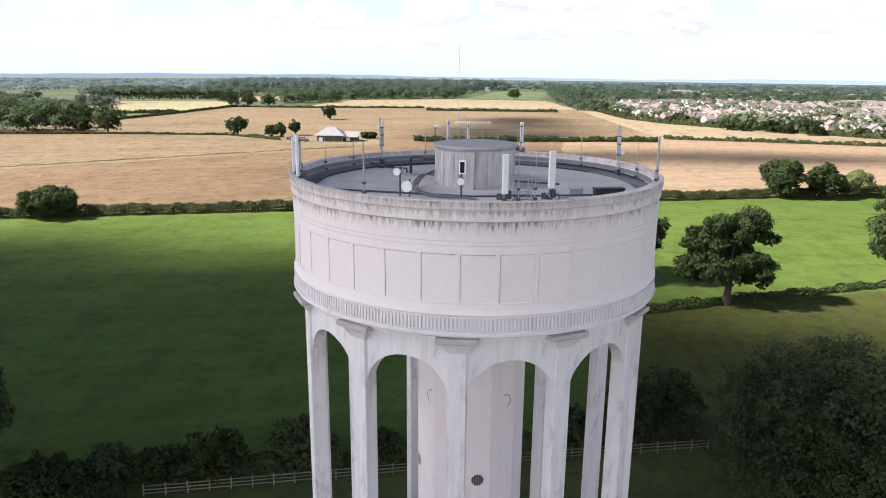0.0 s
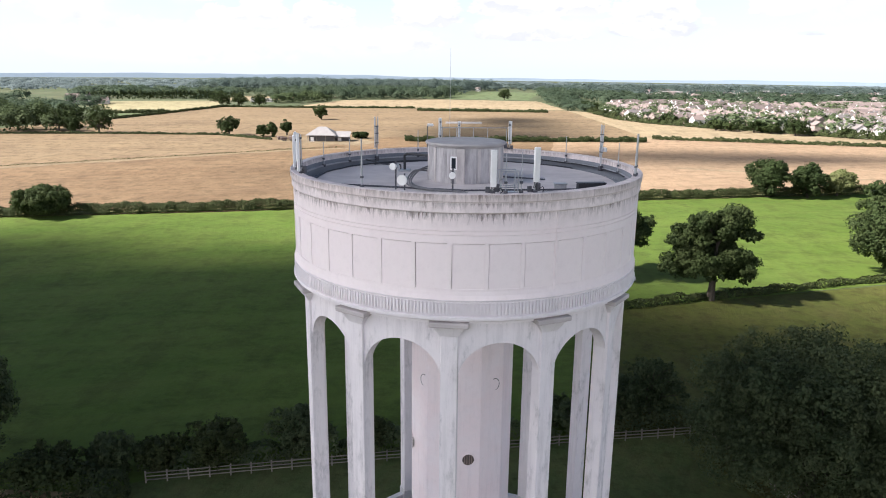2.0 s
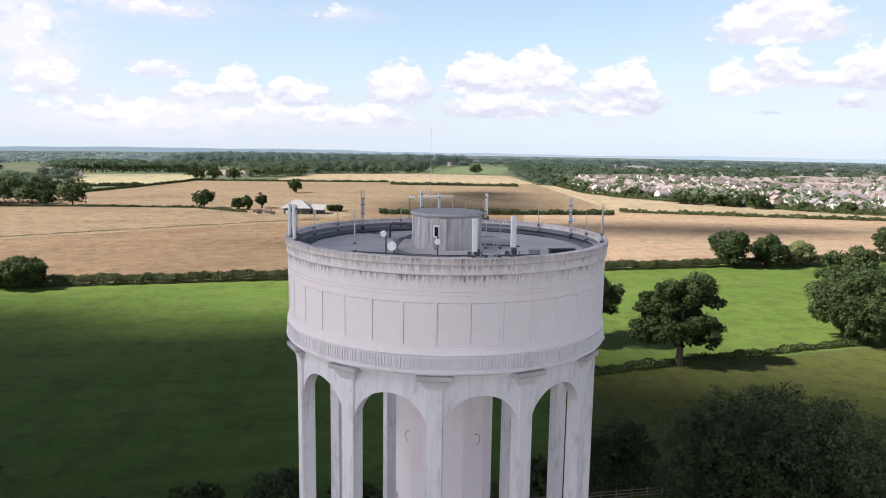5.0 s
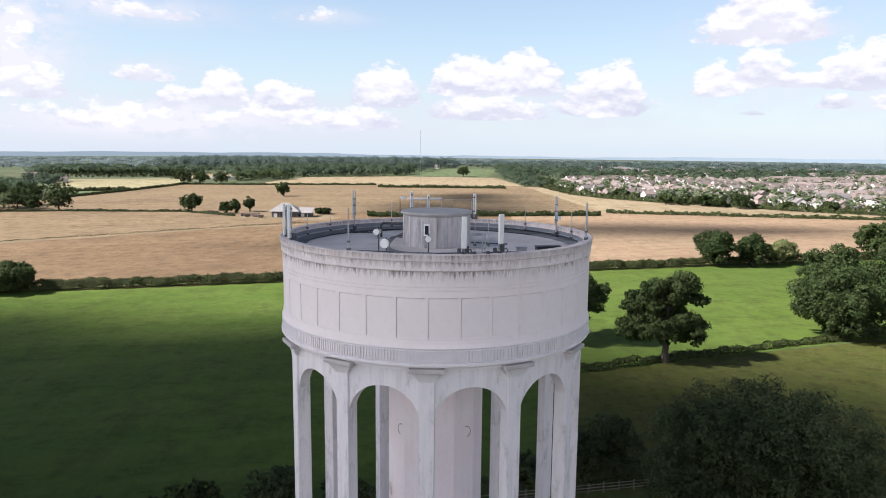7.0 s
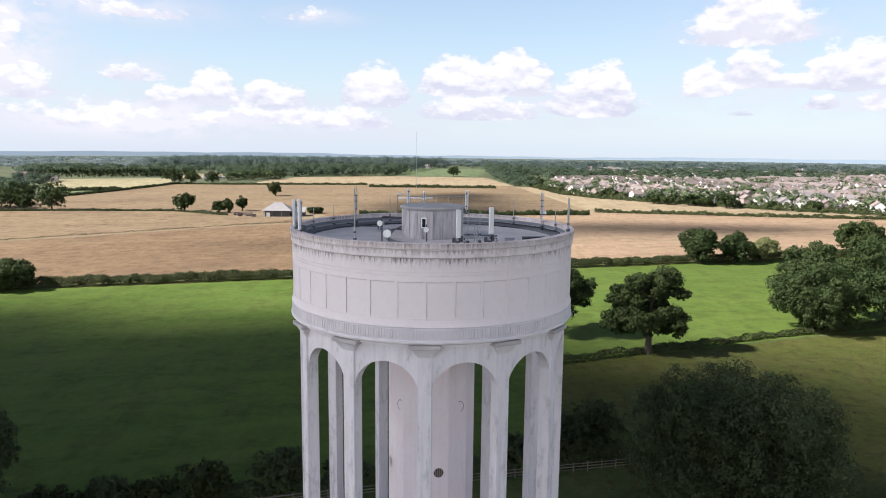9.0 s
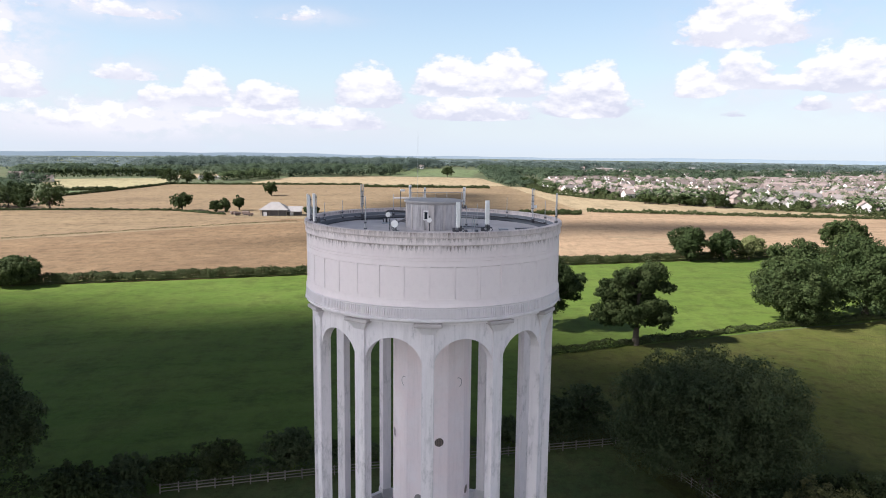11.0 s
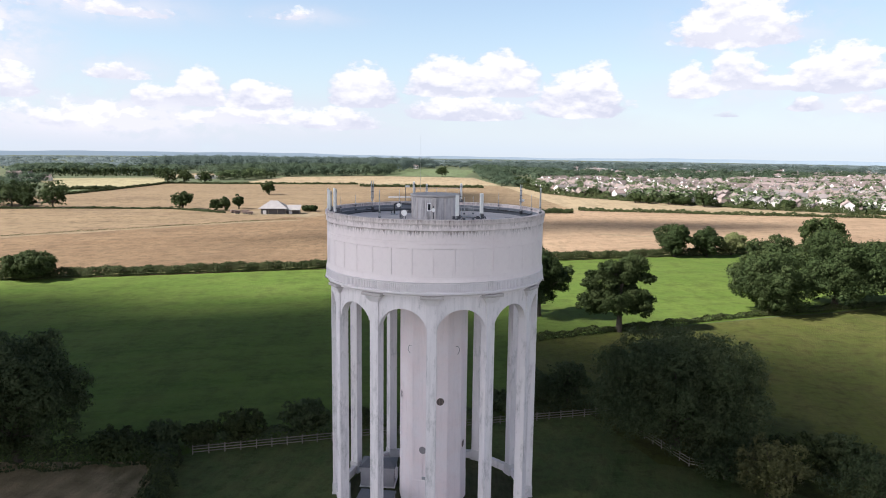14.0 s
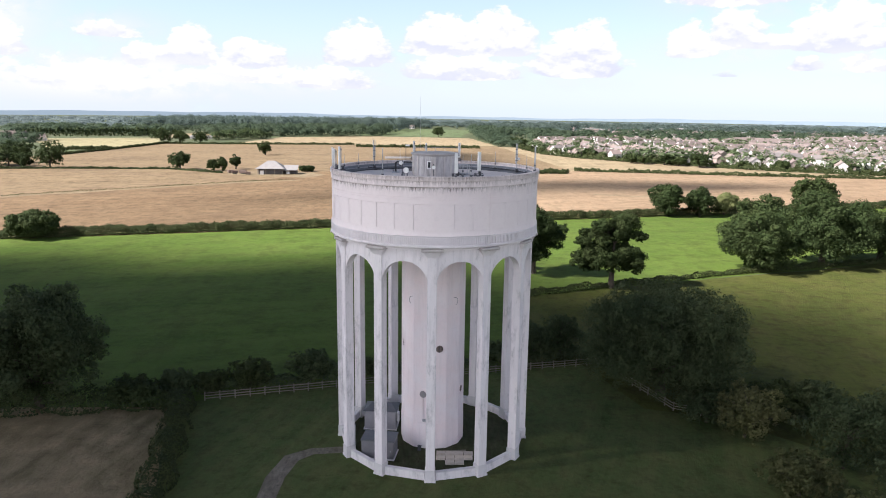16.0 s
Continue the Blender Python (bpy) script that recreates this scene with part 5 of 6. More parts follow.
def build_village():
    rng = random.Random(9)
    protos = [house_parts(8.0, 6.6, 4.8, 7.3, HOUSE_PALE, HOUSE_ROOF, "house", "white-rendered two-storey house with a brown tiled roof"),
              house_parts(7.2, 6.4, 4.8, 7.1, HOUSE_WALL, HOUSE_ROOF, "house", "brick two-storey house with a brown tiled roof"),
              house_parts(10.5, 6.8, 4.9, 7.4, HOUSE_PALE, HOUSE_ROOF_B, "house", "pale semi-detached house with a grey tiled roof"),
              house_parts(9.0, 7.4, 2.7, 5.2, HOUSE_WALL, HOUSE_ROOF_B, "bungalow", "low bungalow with a grey tiled roof")]
    spots = []
    y = 350.0
    while y < 970:
        x = 70.0
        gap = 13.5 + (y - 350) * 0.008
        while x < 770:
            px, py = x + rng.uniform(-2.5, 2.5), y + rng.uniform(-3, 3)
            street = math.sin(px * 0.035 + py * 0.012) > 0.93 or math.sin(py * 0.05 - px * 0.02) > 0.95
            if inside(px, py, VILLAGE) and not street and rng.random() < 0.74:
                turn = 20 * math.sin(px * 0.012) + 25 * math.sin(py * 0.011 + 1) + (90 if math.sin(px * 0.03 + py * 0.017) > 0.35 else 0) + rng.choice((0, 180)) + rng.uniform(-4, 4)
                spots.append((math.hypot(px, py + 50), px, py, turn))
            x += 11.0
        y += gap
    spots.sort()
    order = (0, 1, 2, 0, 3, 2, 1, 0)
    for i, (_, px, py, turn) in enumerate(spots[:288]):
        m = pose(px, py, 0.0, 0, 0, turn)
        if i < 4:
            protos[i].matrix_basis = m
        else:
            copy_thing(protos[order[rng.randrange(8)]], m)
    # the rest of the town, too far to tell house from house
    wv, wf, rv, rf = [], [], [], []
    rest = [(px, py, turn) for _, px, py, turn in spots[288:]]
    rest += [(rng.uniform(200, 1300), rng.uniform(850, 1500), rng.uniform(0, 180)) for _ in range(420)]
    rest += [(rng.uniform(-60, 160), rng.uniform(1150, 1350), rng.uniform(0, 180)) for _ in range(7)]
    for px, py, turn in rest:
        m = pose(px, py, float(land_z(px, py)), 0, 0, turn)
        l, d, e, r = rng.uniform(4, 7), rng.uniform(3.5, 4.5), 4.9, rng.uniform(7, 8)
        n = len(wv)
        wv += [m @ Vector(p) for p in ((-l, -d, 0), (l, -d, 0), (l, d, 0), (-l, d, 0), (-l, -d, e), (l, -d, e), (l, d, e), (-l, d, e), (-l, 0, r), (l, 0, r))]
        wf += [(n, n + 1, n + 5, n + 4), (n + 2, n + 3, n + 7, n + 6), (n + 1, n + 2, n + 6, n + 9, n + 5), (n + 3, n, n + 4, n + 8, n + 7)]
        n = len(rv)
        rv += [m @ Vector(p) for p in ((-l - .3, -d - .3, e), (l + .3, -d - .3, e), (l + .3, 0, r + .2), (-l - .3, 0, r + .2), (l + .3, d + .3, e), (-l - .3, d + .3, e))]
        rf += [(n, n + 1, n + 2, n + 3), (n + 3, n + 2, n + 4, n + 5)]
    town = tagged(new("far_town", mesh_of("far_town", wv, wf, HOUSE_PALE)), "far pale houses of the town", "houses", kind="stuff")
    part("roofs", mesh_of("roofs", rv, rf, HOUSE_ROOF), None, town)
    # white farmhouses behind the left wood
    for px, py, turn, size in ((-428, 640, 18, (13, 8, 5.6, 9.4)), (-414, 643, 100, (10, 7, 5.2, 8.8)), (-400, 640, 14, (16, 8, 3.2, 6.0))):
        f = house_parts(*size, HOUSE_PALE, HOUSE_ROOF, "farmhouse", "white farmhouse with a brown tiled roof among trees")
        f["group"] = "farmhouses"
        f.matrix_basis = pose(px, py, 0.0, 0, 0, turn)
    # long white sheds on the edge of the town
    for px, py, l, d, h in ((560, 1480, 60, 25, 8), (700, 1560, 45, 22, 8), (95, 1010, 22, 12, 6), (-265, 728, 24, 8, 4), (430, 1240, 60, 20, 9), (260, 1120, 40, 16, 8), (470, 1000, 30, 14, 8)):
        s = thing("warehouse", "long low pale industrial shed", "shed", pose(px, py, float(land_z(px, py)), 0, 0, 12), "far sheds")
        part("wall", box(-l / 2, l / 2, -d / 2, d / 2, 0, h * 0.7), HOUSE_PALE, s)
        bm = bmesh.new()
        q = [bm.verts.new(p) for p in ((-l / 2 - .3, -d / 2 - .3, h * 0.7), (l / 2 + .3, -d / 2 - .3, h * 0.7), (l / 2 + .3, d / 2 + .3, h * 0.7), (-l / 2 - .3, d / 2 + .3, h * 0.7), (-l / 2, 0, h), (l / 2, 0, h))]
        for f in ((0, 1, 5, 4), (2, 3, 4, 5), (1, 2, 5), (3, 0, 4), (0, 3, 2, 1)):
            bm.faces.new([q[i] for i in f])
        part("roof", bm, BARN_ROOF, s)


build_village()
build_woods()


def build_barn():
    b = thing("barn", "farm barn with a pale hipped sheet roof and dark open front", "barn", pose(-93, 322, 0, 0, 0, 6))
    part("wall", box(-6.5, 6.5, -5.5, 5.5, 0, 3.4, bevel=0.05), BARN_WALL, b)
    bm = bmesh.new()
    q = [bm.verts.new(p) for p in ((-8, -7, 3.2), (8, -7, 3.2), (8, 7, 3.2), (-8, 7, 3.2), (-2.0, 0, 7.2), (2.0, 0, 7.2))]
    for f in ((0, 1, 5, 4), (1, 2, 5), (2, 3, 4, 5), (3, 0, 4), (0, 3, 2, 1)):
        bm.faces.new([q[i] for i in f])
    part("roof", bm, BARN_ROOF, b, "pale hipped sheet roof")
    part("lean_to_wall", box(7.0, 14.0, -2.5, 3.5, 0, 2.3), BARN_WALL, b)
    part("lean_to_roof", box(6.6, 14.6, -5.0, 4.6, 2.6, 2.85, pose(0, 0, 0.75, 13, 0, 0)), BARN_ROOF, b, "pale low lean-to roof")
    for x in (-6.8, -2.4, 2.4, 6.8, 10.6, 14.0):
        part("post", rod((x, -6.6 if x < 7 else -4.0, 0), (x, -6.6 if x < 7 else -4.0, 3.1 if x < 7 else 2.4), 0.14), TIMBER, b)
    for x, w in ((-4.5, 1.8), (9.2, 1.8)):
        part("pale_door", box(x - w / 2, x + w / 2, -6.3 if x < 7 else -3.4, -6.2 if x < 7 else -3.3, 0.1, 2.2), WHITE_GRP, b, "pale sheet door")
    for i, (x, y, l, w, h) in enumerate(((-108, 318, 4, 2.0, 1.6), (-104, 313, 3, 1.6, 1.2), (-112, 316, 3.4, 1.8, 1.3), (-116, 322, 3.0, 1.6, 1.2))):
        t = thing("farm_trailer", "small rusty brown farm trailer in the yard", "trailer", pose(x, y, 0.03, 0, 0, 15 * i), "yard trailers")
        part("body", box(-l / 2, l / 2, -w / 2, w / 2, 0.55, h + 0.5, bevel=0.05), TRAILER, t)
        for s in (-1, 1):
            part("wheel", rod((s * 0.6, -w / 2 - 0.1, 0.35), (s * 0.6, w / 2 + 0.1, 0.35), 0.35, None, 12), BLACK, t)


build_barn()


def build_fence():
    f = thing("post_and_rail_fence", "weathered grey timber post-and-rail fence", "fence")
    post = bm_mesh("post", box(-0.065, 0.065, -0.05, 0.05, 0.0, 1.22, bevel=0.012), TIMBER)
    line = [(-29.2, 9.0), (-13, 13.6), (9, 19.8), (24.5, 23.6), (30.5, 7.4), (36.5, 4.6)]
    rng = random.Random(2)
    for (x0, y0), (x1, y1) in zip(line, line[1:]):
        n = max(1, round(math.hypot(x1 - x0, y1 - y0) / 1.8))
        turn = math.degrees(math.atan2(y1 - y0, x1 - x0))
        for k in range(n):
            px, py = x0 + (x1 - x0) * k / n, y0 + (y1 - y0) * k / n
            part("post", post, None, f, m=pose(px, py, 0.02, rng.uniform(-1.5, 1.5), rng.uniform(-1.5, 1.5), turn))
            qx, qy = x0 + (x1 - x0) * (k + 1) / n, y0 + (y1 - y0) * (k + 1) / n
            for z in (0.36, 0.70, 1.05):
                part("rail", box(0, math.hypot(qx - px, qy - py), -0.075, -0.045, z - 0.05 + rng.uniform(-.02, .02), z + 0.05), TIMBER, f, m=pose(px, py, 0.02, 0, rng.uniform(-0.5, 0.5), turn))


build_fence()


def build_backdrop():
    """Low ridges behind one another, out to the horizon; haze is painted on as blue."""
    n = 200
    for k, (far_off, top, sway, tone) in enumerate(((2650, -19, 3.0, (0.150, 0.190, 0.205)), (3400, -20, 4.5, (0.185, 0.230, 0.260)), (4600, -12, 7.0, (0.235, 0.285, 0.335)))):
        rng = random.Random(60 + k)
        vs, fs = [], []
        ph = [rng.uniform(0, 6) for _ in range(3)]
        for i in range(n + 1):
            a = radians(-75 + 150 * i / n)
            z = top + sway * (0.6 * math.sin(i * 0.11 + ph[0]) + 0.3 * math.sin(i * 0.31 + ph[1]) + 0.2 * math.sin(i * 0.83 + ph[2])) + rng.uniform(-0.8, 0.8)
            z += (10 if k == 2 else 3) * max(0.0, 1 - abs(i - 52) / 40)
            vs += [(far_off * math.sin(a), far_off * math.cos(a), -70), (far_off * math.sin(a), far_off * math.cos(a), z)]
        for i in range(n):
            fs.append((2 * i, 2 * i + 2, 2 * i + 3, 2 * i + 1))
        # Haze in the colour: each farther ridge is bluer and paler, and glows.
        mat = plain("hazed_far_ridge", tuple(c * 0.5 for c in tone), tuple(c * 0.4 for c in tone), 0.012, 1.0, 0.0, 0.0, 0.8)
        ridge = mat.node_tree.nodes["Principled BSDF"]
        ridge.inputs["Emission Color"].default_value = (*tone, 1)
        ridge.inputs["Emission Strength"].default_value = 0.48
        tagged(new("backdrop", mesh_of("backdrop", vs, fs, mat)), "far wooded ridge on the horizon, haze blue painted in", "hills", kind="structure")


build_backdrop()

# ---- aerials and gear on the tank roof ----
def on_rim(name, label, category, a, r=10.86, z=31.0, group=""):
    p = around(a, r, z)
    return thing(name, label, category, pose(p.x, p.y, p.z, 0, 0, a), group)


def sector_antenna(a, high, width=0.30, rise=0.35, r=10.86):
    """White panel antenna on a steel pole that is clamped to the parapet; its face looks outward (-y)."""
    t = on_rim("panel_antenna", "tall white panel antenna on a steel pole at the parapet", "antenna", a, r, 31.0, "panel antennas")
    part("pole", rod((0, 0.16, -0.02), (0, 0.16, rise + high - 0.1), 0.045), STEEL, t)
    part("panel", box(-width / 2, width / 2, -0.10, 0.06, rise, rise + high, bevel=0.03), WHITE_GRP, t)
    for z in (rise + 0.25, rise + high - 0.35):
        part("clamp", box(-0.07, 0.07, 0.055, 0.22, z, z + 0.10, bevel=0.01), DARKSTEEL, t)
    part("bracket", box(-0.12, 0.12, 0.02, 0.30, -0.02, 0.10, bevel=0.01), DARKSTEEL, t)
    for x in (-0.08, 0.0, 0.08):
        part("cable", tube([(x, 0.0, rise), (x, 0.05, rise - 0.18), (x * 1.5, 0.22, 0.02)], 0.016, 5), BLACK, t)
    part("radio_unit", box(0.10, 0.36, 0.20, 0.38, 0.04, 0.44, bevel=0.02), DARKSTEEL, t, "small dark radio unit")
    part("radio_unit", box(-0.34, -0.12, 0.22, 0.36, 0.0, 0.30, bevel=0.02), DARKSTEEL, t, "small dark radio unit")
    part("cable_loop", tube([(0.2, 0.25, 0.1), (0.42, 0.1, 0.28), (0.5, 0.05, 0.1), (0.36, 0.02, -0.02)], 0.022, 5), BLACK, t)
    return t


def whip_pole(a, z0, z1, r=10.5, radius=0.035, label="slim grey steel pole aerial at the parapet"):
    t = on_rim("pole_aerial", label, "aerial", a, r, z0, "pole aerials")
    part("pole", rod((0, 0, 0), (0, 0, (z1 - z0) * 0.55), radius), STEEL, t)
    part("rod", rod((0, 0, (z1 - z0) * 0.55), (0, 0, z1 - z0), radius * 0.75), STEEL, t)
    part("base_bracket", box(-0.09, 0.09, -0.10, 0.10, 0.0, 0.16, bevel=0.01), DARKSTEEL, t)
    part("clamp", box(-0.07, 0.07, -0.07, 0.07, 0.5, 0.62, bevel=0.01), DARKSTEEL, t)
    return t


def twin_mast(a, z0, z1, r=10.5, boxed=False):
    t = on_rim("twin_mast", "grey twin-tube mast with slim dipole aerials" + (" and a white radio box" if boxed else ""), "mast", a, r, z0, "twin masts")
    h = z1 - z0
    part("pole", rod((0, 0, 0), (0, 0, h * 0.8), 0.05), STEEL, t)
    part("tube", rod((0.16, 0, h * 0.30), (0.16, 0, h), 0.06), STEEL, t)
    part("tube", rod((-0.10, 0, h * 0.38), (-0.10, 0, h), 0.04), STEEL, t)
    for z in (h * 0.40, h * 0.62, h * 0.78):
        part("clamp", box(-0.15, 0.21, -0.06, 0.06, z, z + 0.07, bevel=0.01), DARKSTEEL, t)
    part("foot_bracket", box(-0.12, 0.12, -0.14, 0.14, 0.0, 0.35, bevel=0.02), DARKSTEEL, t)
    if boxed:
        part("radio_box", box(-0.22, 0.22, -0.32, -0.08, h * 0.42, h * 0.42 + 0.28, bevel=0.03), WHITE_GRP, t, "small white radio box")
        part("radio_box", box(0.20, 0.42, -0.25, -0.05, h * 0.42, h * 0.42 + 0.26, bevel=0.03), WHITE_GRP, t, "small white radio box")
    return t


def dish(a, z, size, r=10.7, face=0.0):
    t = on_rim("microwave_dish", "round white microwave dish on a short steel mount", "dish antenna", a, r, 31.0, "microwave dishes")
    up = z - 31.0
    part("mount_pole", rod((0, 0.25, -0.02), (0, 0.25, up + 0.30), 0.045), DARKSTEEL, t)
    bm = bmesh.new()
    q = []
    for rr, yy in ((0.001, 0.02), (size * 0.55, -0.02), (size * 0.92, -0.09), (size, -0.14), (size, -0.06), (size * 0.5, 0.10), (0.10, 0.17)):
        q.append([bm.verts.new((rr * math.cos(k * math.pi / 12), yy, up + rr * math.sin(k * math.pi / 12))) for k in range(24)])
    for u, v in zip(q, q[1:]):
        for k in range(24):
            bm.faces.new((u[k], u[(k + 1) % 24], v[(k + 1) % 24], v[k]))
    part("reflector", bm, WHITE_GRP, t, smooth=True)
    bm = bmesh.new()
    bmesh.ops.create_cone(bm, cap_ends=True, segments=24, radius1=size * 0.985, radius2=size * 0.985, depth=0.02, matrix=pose(0, -0.135, up, 90))
    part("radome", bm, WHITE_GRP, t)
    part("arm", rod((0, 0.12, up), (0, 0.26, up), 0.05), DARKSTEEL, t)
    part("radio_unit", box(-0.10, 0.10, 0.29, 0.45, up - 0.14, up + 0.12, bevel=0.02), STEEL, t)
    return t


sector_antenna(10.7, 1.85, 0.30, 0.34)
sector_antenna(22.6, 1.75, 0.32, 0.55)
sector_antenna(-61.2, 2.25, 0.26, 0.10)
sector_antenna(-71.0, 1.95, 0.24, 0.10)
sector_antenna(-81.0, 2.05, 0.24, 0.05)
sector_antenna(-166.0, 1.70, 0.24, 0.60)
sector_antenna(-174.0, 1.75, 0.20, 0.30)
sector_antenna(164.5, 1.80, 0.26, 0.36)
dish(-14.1, 31.54, 0.27)
dish(-16.8, 32.20, 0.18)
dish(-0.4, 31.82, 0.17, 10.3)
whip_pole(-27.0, 30.95, 33.5, 10.75, 0.05)
whip_pole(72.0, 31.0, 33.5, 10.8, 0.06, "pale steel pole aerial at the parapet")
whip_pole(74.5, 31.0, 33.45, 10.8, 0.035)
whip_pole(104.3, 30.3, 32.4)
whip_pole(137.5, 30.3, 32.3)
whip_pole(14.15, 30.98, 33.0, 10.8, 0.03)
whip_pole(18.5, 30.98, 33.05, 10.8, 0.03)
whip_pole(-105.8, 30.3, 32.0)
whip_pole(-122.4, 30.3, 32.0)
whip_pole(-156.0, 30.3, 32.4)
whip_pole(-170.0, 30.95, 38.6, 10.75, 0.013, "very tall thin whip aerial at the parapet")
twin_mast(116.8, 30.2, 33.4, 10.42, True)
twin_mast(-136.5, 30.2, 33.5, 10.42)


def build_roof_gear():
    lamp = on_rim("floodlight_pole", "short pole with a small white lamp head", "lamp", -160.5, 10.75, 31.0)
    part("pole", rod((0, 0, -0.02), (0, 0, 1.7), 0.035), DARKSTEEL, lamp)
    part("lamp_head", box(-0.45, 0.02, -0.16, 0.16, 1.66, 1.86, bevel=0.04), WHITE_GRP, lamp)
    # rail that ties the aerials behind the hut
    rail = on_rim("aerial_rail", "thin steel rail between the rear aerials", "rail", -176.0, 10.86, 31.0)
    a, b = around(10, 10.86) - around(0, 10.86), around(-19.5, 10.86) - around(0, 10.86)
    part("bar", rod((a.x, a.y, 1.55), (b.x, b.y, 1.62), 0.028), STEEL, rail)
    for ang in (9, 3, -4, -10, -18):
        p = around(ang, 10.86) - around(0, 10.86)
        part("upright", rod((p.x, p.y, -0.02), (p.x, p.y, 1.6), 0.022), STEEL, rail)
    # hoses and cable runs on the deck
    hose = thing("cable_hose", "thick black cable hoses lying round the roof hut", "cables")
    for k in range(3):
        o = 0.13 * k
        pts = [(-2.45, -0.2 - o, 30.9 - o), (-2.9 - o, -1.2, 30.75), (-3.2 - o, -2.6, 30.35), (-2.7 - o, -4.2 - o, 30.25), (-1.4, -5.4 - o, 30.25), (0.2, -6.2 - o, 30.3), (1.0, -8.2 - o, 30.35), (1.2 + o, -10.2, 30.5)]
        fine = []
        for i in range(len(pts) - 1):
            p0, p1, p2, p3 = (Vector(pts[max(0, i - 1)]), Vector(pts[i]), Vector(pts[i + 1]), Vector(pts[min(len(pts) - 1, i + 2)]))
            for s in (0.0, 0.33, 0.66):
                fine.append(0.5 * ((2 * p1) + (p2 - p0) * s + (2 * p0 - 5 * p1 + 4 * p2 - p3) * s * s + (3 * p1 - p0 - 3 * p2 + p3) * s ** 3))
        fine.append(Vector(pts[-1]))
        part("hose", tube(fine, 0.05, 6), HOSE, hose)
    bridge = thing("cable_bridge", "black pipe bridge over the roof deck", "pipe")
    part("pipe", tube([(-4.4, 3.0, 30.12), (-4.4, 3.0, 31.2), (-4.2, 2.9, 31.32), (-2.0, 1.6, 31.35)], 0.09, 8), BLACK, bridge)
    part("pipe", tube([(-4.7, 3.2, 30.12), (-4.7, 3.2, 30.5), (-6.2, 4.6, 30.35), (-7.8, 6.4, 30.4)], 0.05, 6), BLACK, bridge)
    part("footing", box(-4.8, -4.0, 2.6, 3.4, 30.1, 30.22, bevel=0.02), STEEL, bridge)
    ring = thing("edge_cable", "black cables running along the roof edge", "cables")
    for r, z, a0, a1 in ((9.62, 30.15, -172, -20), (9.86, 29.90, -165, -60), (9.5, 30.14, -35, 25), (10.38, 30.36, 95, 150), (9.55, 30.14, 10, 60), (9.2, 30.15, -178, -130), (9.78, 30.12, 130, 172)):
        n = int(abs(a1 - a0) / 6)
        part("cable", tube([around(a0 + (a1 - a0) * k / n, r + 0.05 * math.sin(k * 1.7), z + 0.015 * math.sin(k * 2.3)) for k in range(n + 1)], 0.045, 5), BLACK, ring)
    for i, (x, y, turn, l, w, h, mat, label) in enumerate(((7.8, -2.9, 12, 1.7, 0.5, 0.42, BLACK, "low black roof hatch"), (5.95, -2.95, 8, 0.7, 0.4, 0.34, STEEL, "low grey steel cable tray box"), (5.0, -8.3, 28, 0.5, 0.4, 0.7, DARKSTEEL, "dark equipment box on the roof"), (2.9, -9.2, 14, 0.5, 0.4, 0.8, STEEL, "grey equipment box on the roof"))):
        t = thing("roof_hatch" if i == 0 else "equipment_box", label, "hatch" if i == 0 else "box", pose(x, y, 30.09, 0, 0, turn), "" if i == 0 else "roof boxes")
        part("body", box(-l / 2, l / 2, -w / 2, w / 2, 0, h - 0.06, bevel=0.02), mat, t)
        part("lid", box(-l / 2 - 0.04, l / 2 + 0.04, -w / 2 - 0.04, w / 2 + 0.04, h - 0.058, h, bevel=0.015), mat, t)
    frame_ = thing("steel_frame", "grey steel pipe frame beside the roof hut", "frame", pose(2.75, -9.75, 30.09, 0, 0, 15))
    for x in (-0.45, 0.45):
        for y in (-0.3, 0.3):
            part("leg", rod((x, y, 0), (x, y, 2.0), 0.035), STEEL, frame_)
    for z in (1.15, 1.97):
        for y in (-0.3, 0.3):
            part("bar", rod((-0.5, y, z), (0.5, y, z), 0.03), STEEL, frame_)
    tray = thing("cable_tray", "flat grey cable tray across the roof deck", "cable tray", pose(0, 0, 30.12))
    for i, (x0, y0, x1, y1) in enumerate(((2.4, 1.0, 5.2, 0.2), (-9.0, -3.5, 0.2, -4.9), (0.2, -4.9, 7.0, -3.4))):
        l, turn = math.hypot(x1 - x0, y1 - y0), math.degrees(math.atan2(y1 - y0, x1 - x0))
        for s in (-0.09, 0.09):
            part("side_rail", box(0, l, s - 0.012, s + 0.012, 0.0, 0.07, pose(x0, y0, 0, 0, 0, turn)), DARKSTEEL, tray)
        part("cable_bed", box(0, l, -0.075, 0.075, 0.015, 0.045, pose(x0, y0, 0, 0, 0, turn)), BLACK, tray)


build_roof_gear()

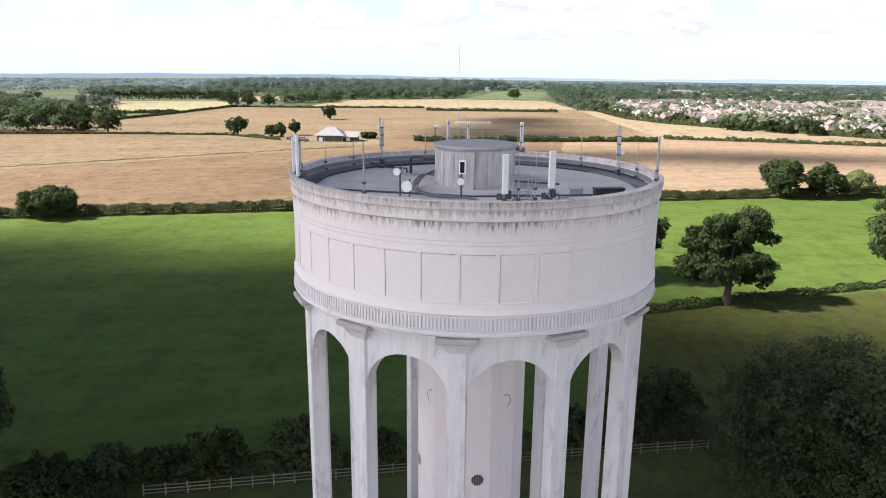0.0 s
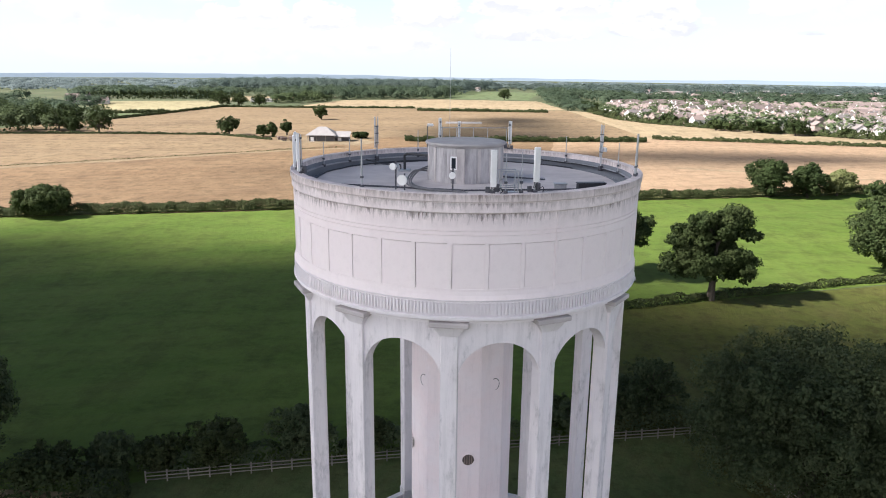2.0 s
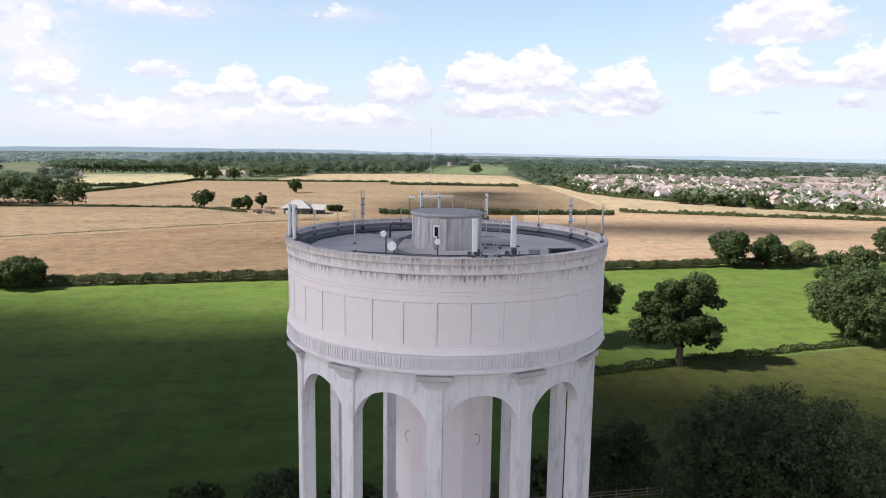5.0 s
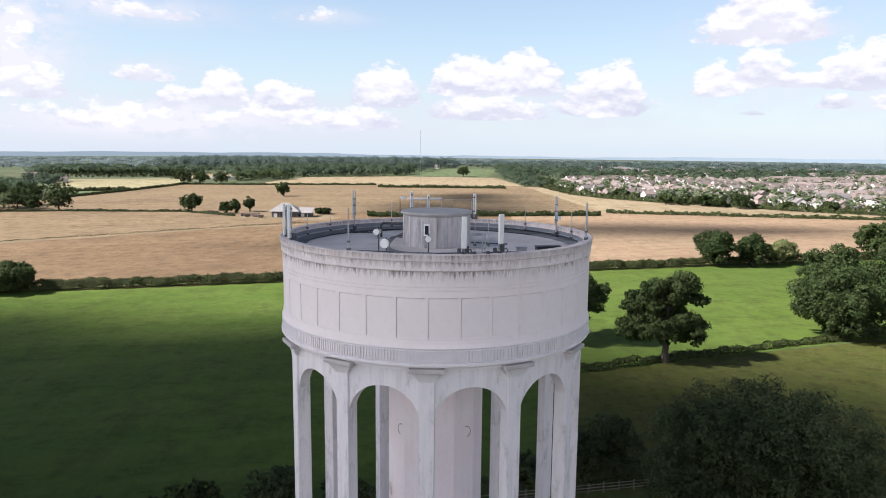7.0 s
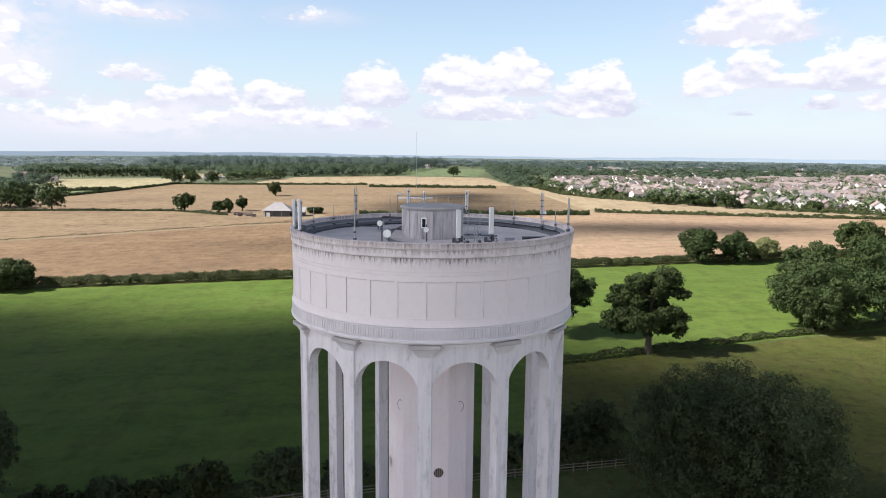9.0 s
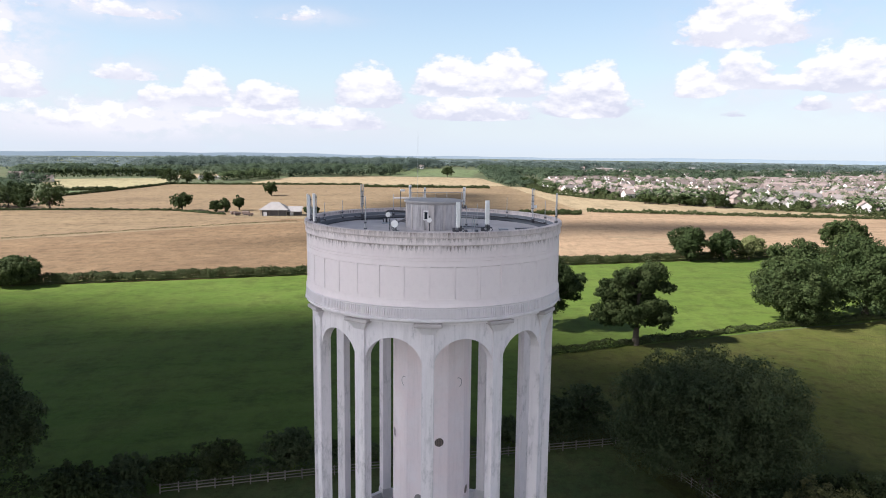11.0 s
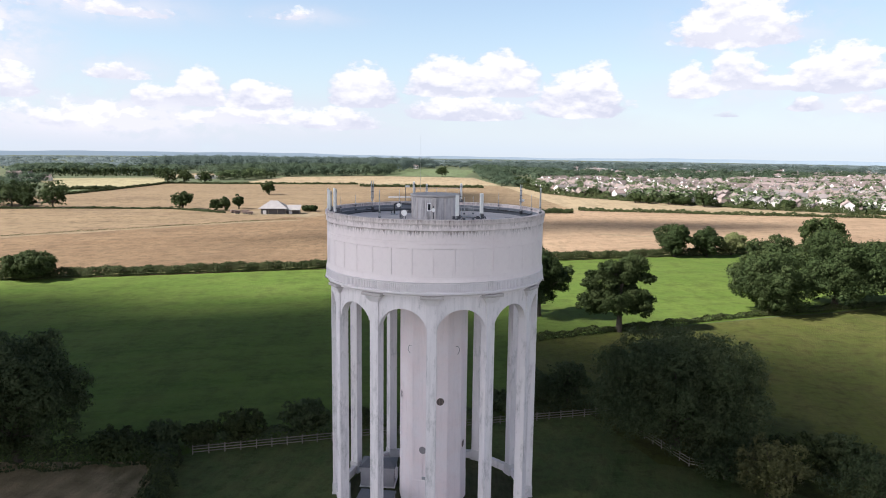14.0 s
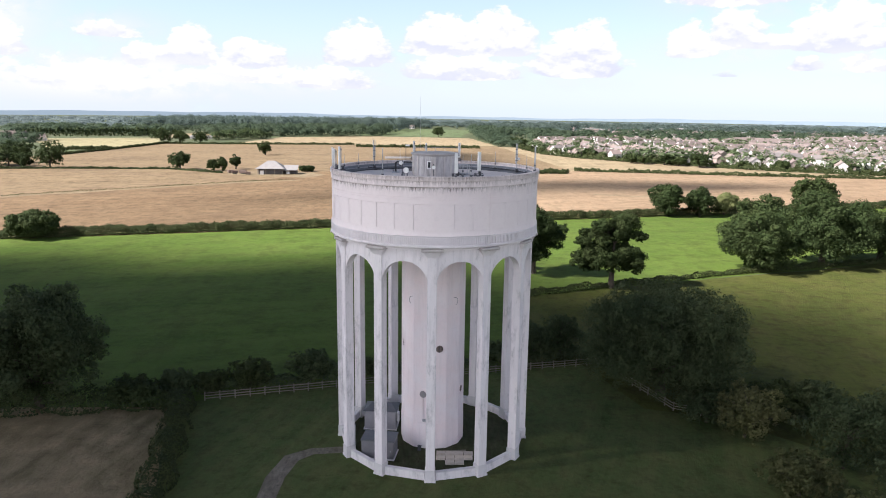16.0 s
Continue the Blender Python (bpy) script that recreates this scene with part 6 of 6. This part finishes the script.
# ---- at the tower's foot ----
def build_foot():
    a = thing("equipment_cabin", "grey metal equipment cabin with a pitched roof", "cabin", pose(-6.0, 2.5, 0.06, 0, 0, -4), "equipment cabins")
    part("body", box(-1.85, 1.85, -1.35, 1.35, 0.12, 2.30, bevel=0.03), CABIN, a)
    part("base", box(-1.95, 1.95, -1.45, 1.45, 0.0, 0.118), PLINTH, a)
    bm = bmesh.new()
    q = [bm.verts.new(p) for p in ((-2.0, -1.5, 2.30), (2.0, -1.5, 2.30), (2.0, 1.5, 2.30), (-2.0, 1.5, 2.30), (-1.1, 0, 2.85), (1.1, 0, 2.85))]
    for f in ((0, 1, 5, 4), (1, 2, 5), (2, 3, 4, 5), (3, 0, 4), (0, 3, 2, 1)):
        bm.faces.new([q[i] for i in f])
    part("roof", bm, CABIN_TOP, a)
    part("vent", box(-0.55, -0.25, -1.39, -1.34, 0.7, 1.3, bevel=0.01), DARKSTEEL, a, "dark louvred vent")
    d = part("door", box(0.5, 1.4, -1.385, -1.345, 0.15, 2.1, bevel=0.01), CABIN, a)
    part("handle", box(1.25, 1.31, -1.42, -1.386, 1.0, 1.15), STEEL, d)
    part("side_unit", box(1.86, 2.15, -0.7, -0.1, 0.8, 1.9, bevel=0.03), WHITE_GRP, a, "white air-conditioning unit")
    b = thing("equipment_cabin", "low grey metal cabin with a flat dark roof", "cabin", pose(-5.65, -4.9, 0.06, 0, 0, -8), "equipment cabins")
    part("body", box(-1.75, 1.75, -1.15, 1.15, 0.10, 2.05, bevel=0.03), CABIN_DARK, b)
    part("base", box(-1.85, 1.85, -1.25, 1.25, 0.0, 0.098), PLINTH, b)
    part("roof", box(-1.85, 1.85, -1.25, 1.25, 2.052, 2.20, bevel=0.04), CABIN_TOP, b)
    for x in (-0.85, 0.9):
        d = part("door", box(x - 0.72, x + 0.72, -1.19, -1.145, 0.16, 1.95, bevel=0.01), CABIN_DARK, b)
        part("handle", box(x + 0.5, x + 0.56, -1.22, -1.19, 0.95, 1.12), STEEL, d)
    post = thing("cable_duct", "grey steel cable duct up a column", "duct", pose(-8.6, -3.0, 0.06))
    part("duct", box(-0.14, 0.14, -0.10, 0.10, 0.0, 2.6, bevel=0.02), STEEL, post)
    part("cap", box(-0.17, 0.17, -0.13, 0.13, 2.602, 2.68, bevel=0.02), DARKSTEEL, post)
    rng = random.Random(4)
    pad = tagged(new("paving"), "broken old concrete paving by the shaft", "paving", kind="structure")
    slab = bm_mesh("slab", box(-0.495, 0.495, -0.495, 0.495, 0.0, 0.07, bevel=0.015), PAVING)
    for i in range(4):
        for j in range(3):
            if (i, j) not in ((0, 0), (3, 0)):
                part("slab", slab, None, pad, m=pose(1.0 + i + rng.uniform(-.04, .04), -6.6 + j * 1.0 + rng.uniform(-.04, .04), 0.062 + rng.uniform(0, 0.02), rng.uniform(-1, 1), rng.uniform(-1, 1), rng.uniform(-4, 4)))
    pl = thing("timber_plank", "weathered timber plank lying on the paving", "plank", pose(2.4, -4.0, 0.062, 0, 0, 6))
    part("plank", box(-1.4, 1.4, -0.12, 0.12, 0.0, 0.06, bevel=0.01), TIMBER, pl)
    box_ = thing("meter_box", "small dark meter box on the shaft's foot", "box", pose(-1.35, -3.95, 0.06, 0, 0, -18))
    part("body", box(-0.18, 0.18, -0.12, 0.12, 0.0, 0.55, bevel=0.02), DARKSTEEL, box_)
    part("lid", box(-0.21, 0.21, -0.15, 0.15, 0.552, 0.60, bevel=0.01), DARKSTEEL, box_)
    # long white tunnel far off in the stubble
    t = thing("polytunnel", "long low pale polytunnel in the far field", "polytunnel", pose(-27, 458, 0.02, 0, 0, 9))
    bm = bmesh.new()
    rows = [[bm.verts.new((x, 3.0 * math.cos(k * math.pi / 10), 0.02 + 1.3 * math.sin(k * math.pi / 10))) for k in range(11)] for x in (-12.5, -4, 4, 12.5)]
    for u, v in zip(rows, rows[1:]):
        for k in range(10):
            bm.faces.new((u[k], u[k + 1], v[k + 1], v[k]))
    bm.faces.new(rows[0])
    bm.faces.new(rows[-1][::-1])
    part("cover", bm, BARN_ROOF, t)


build_foot()
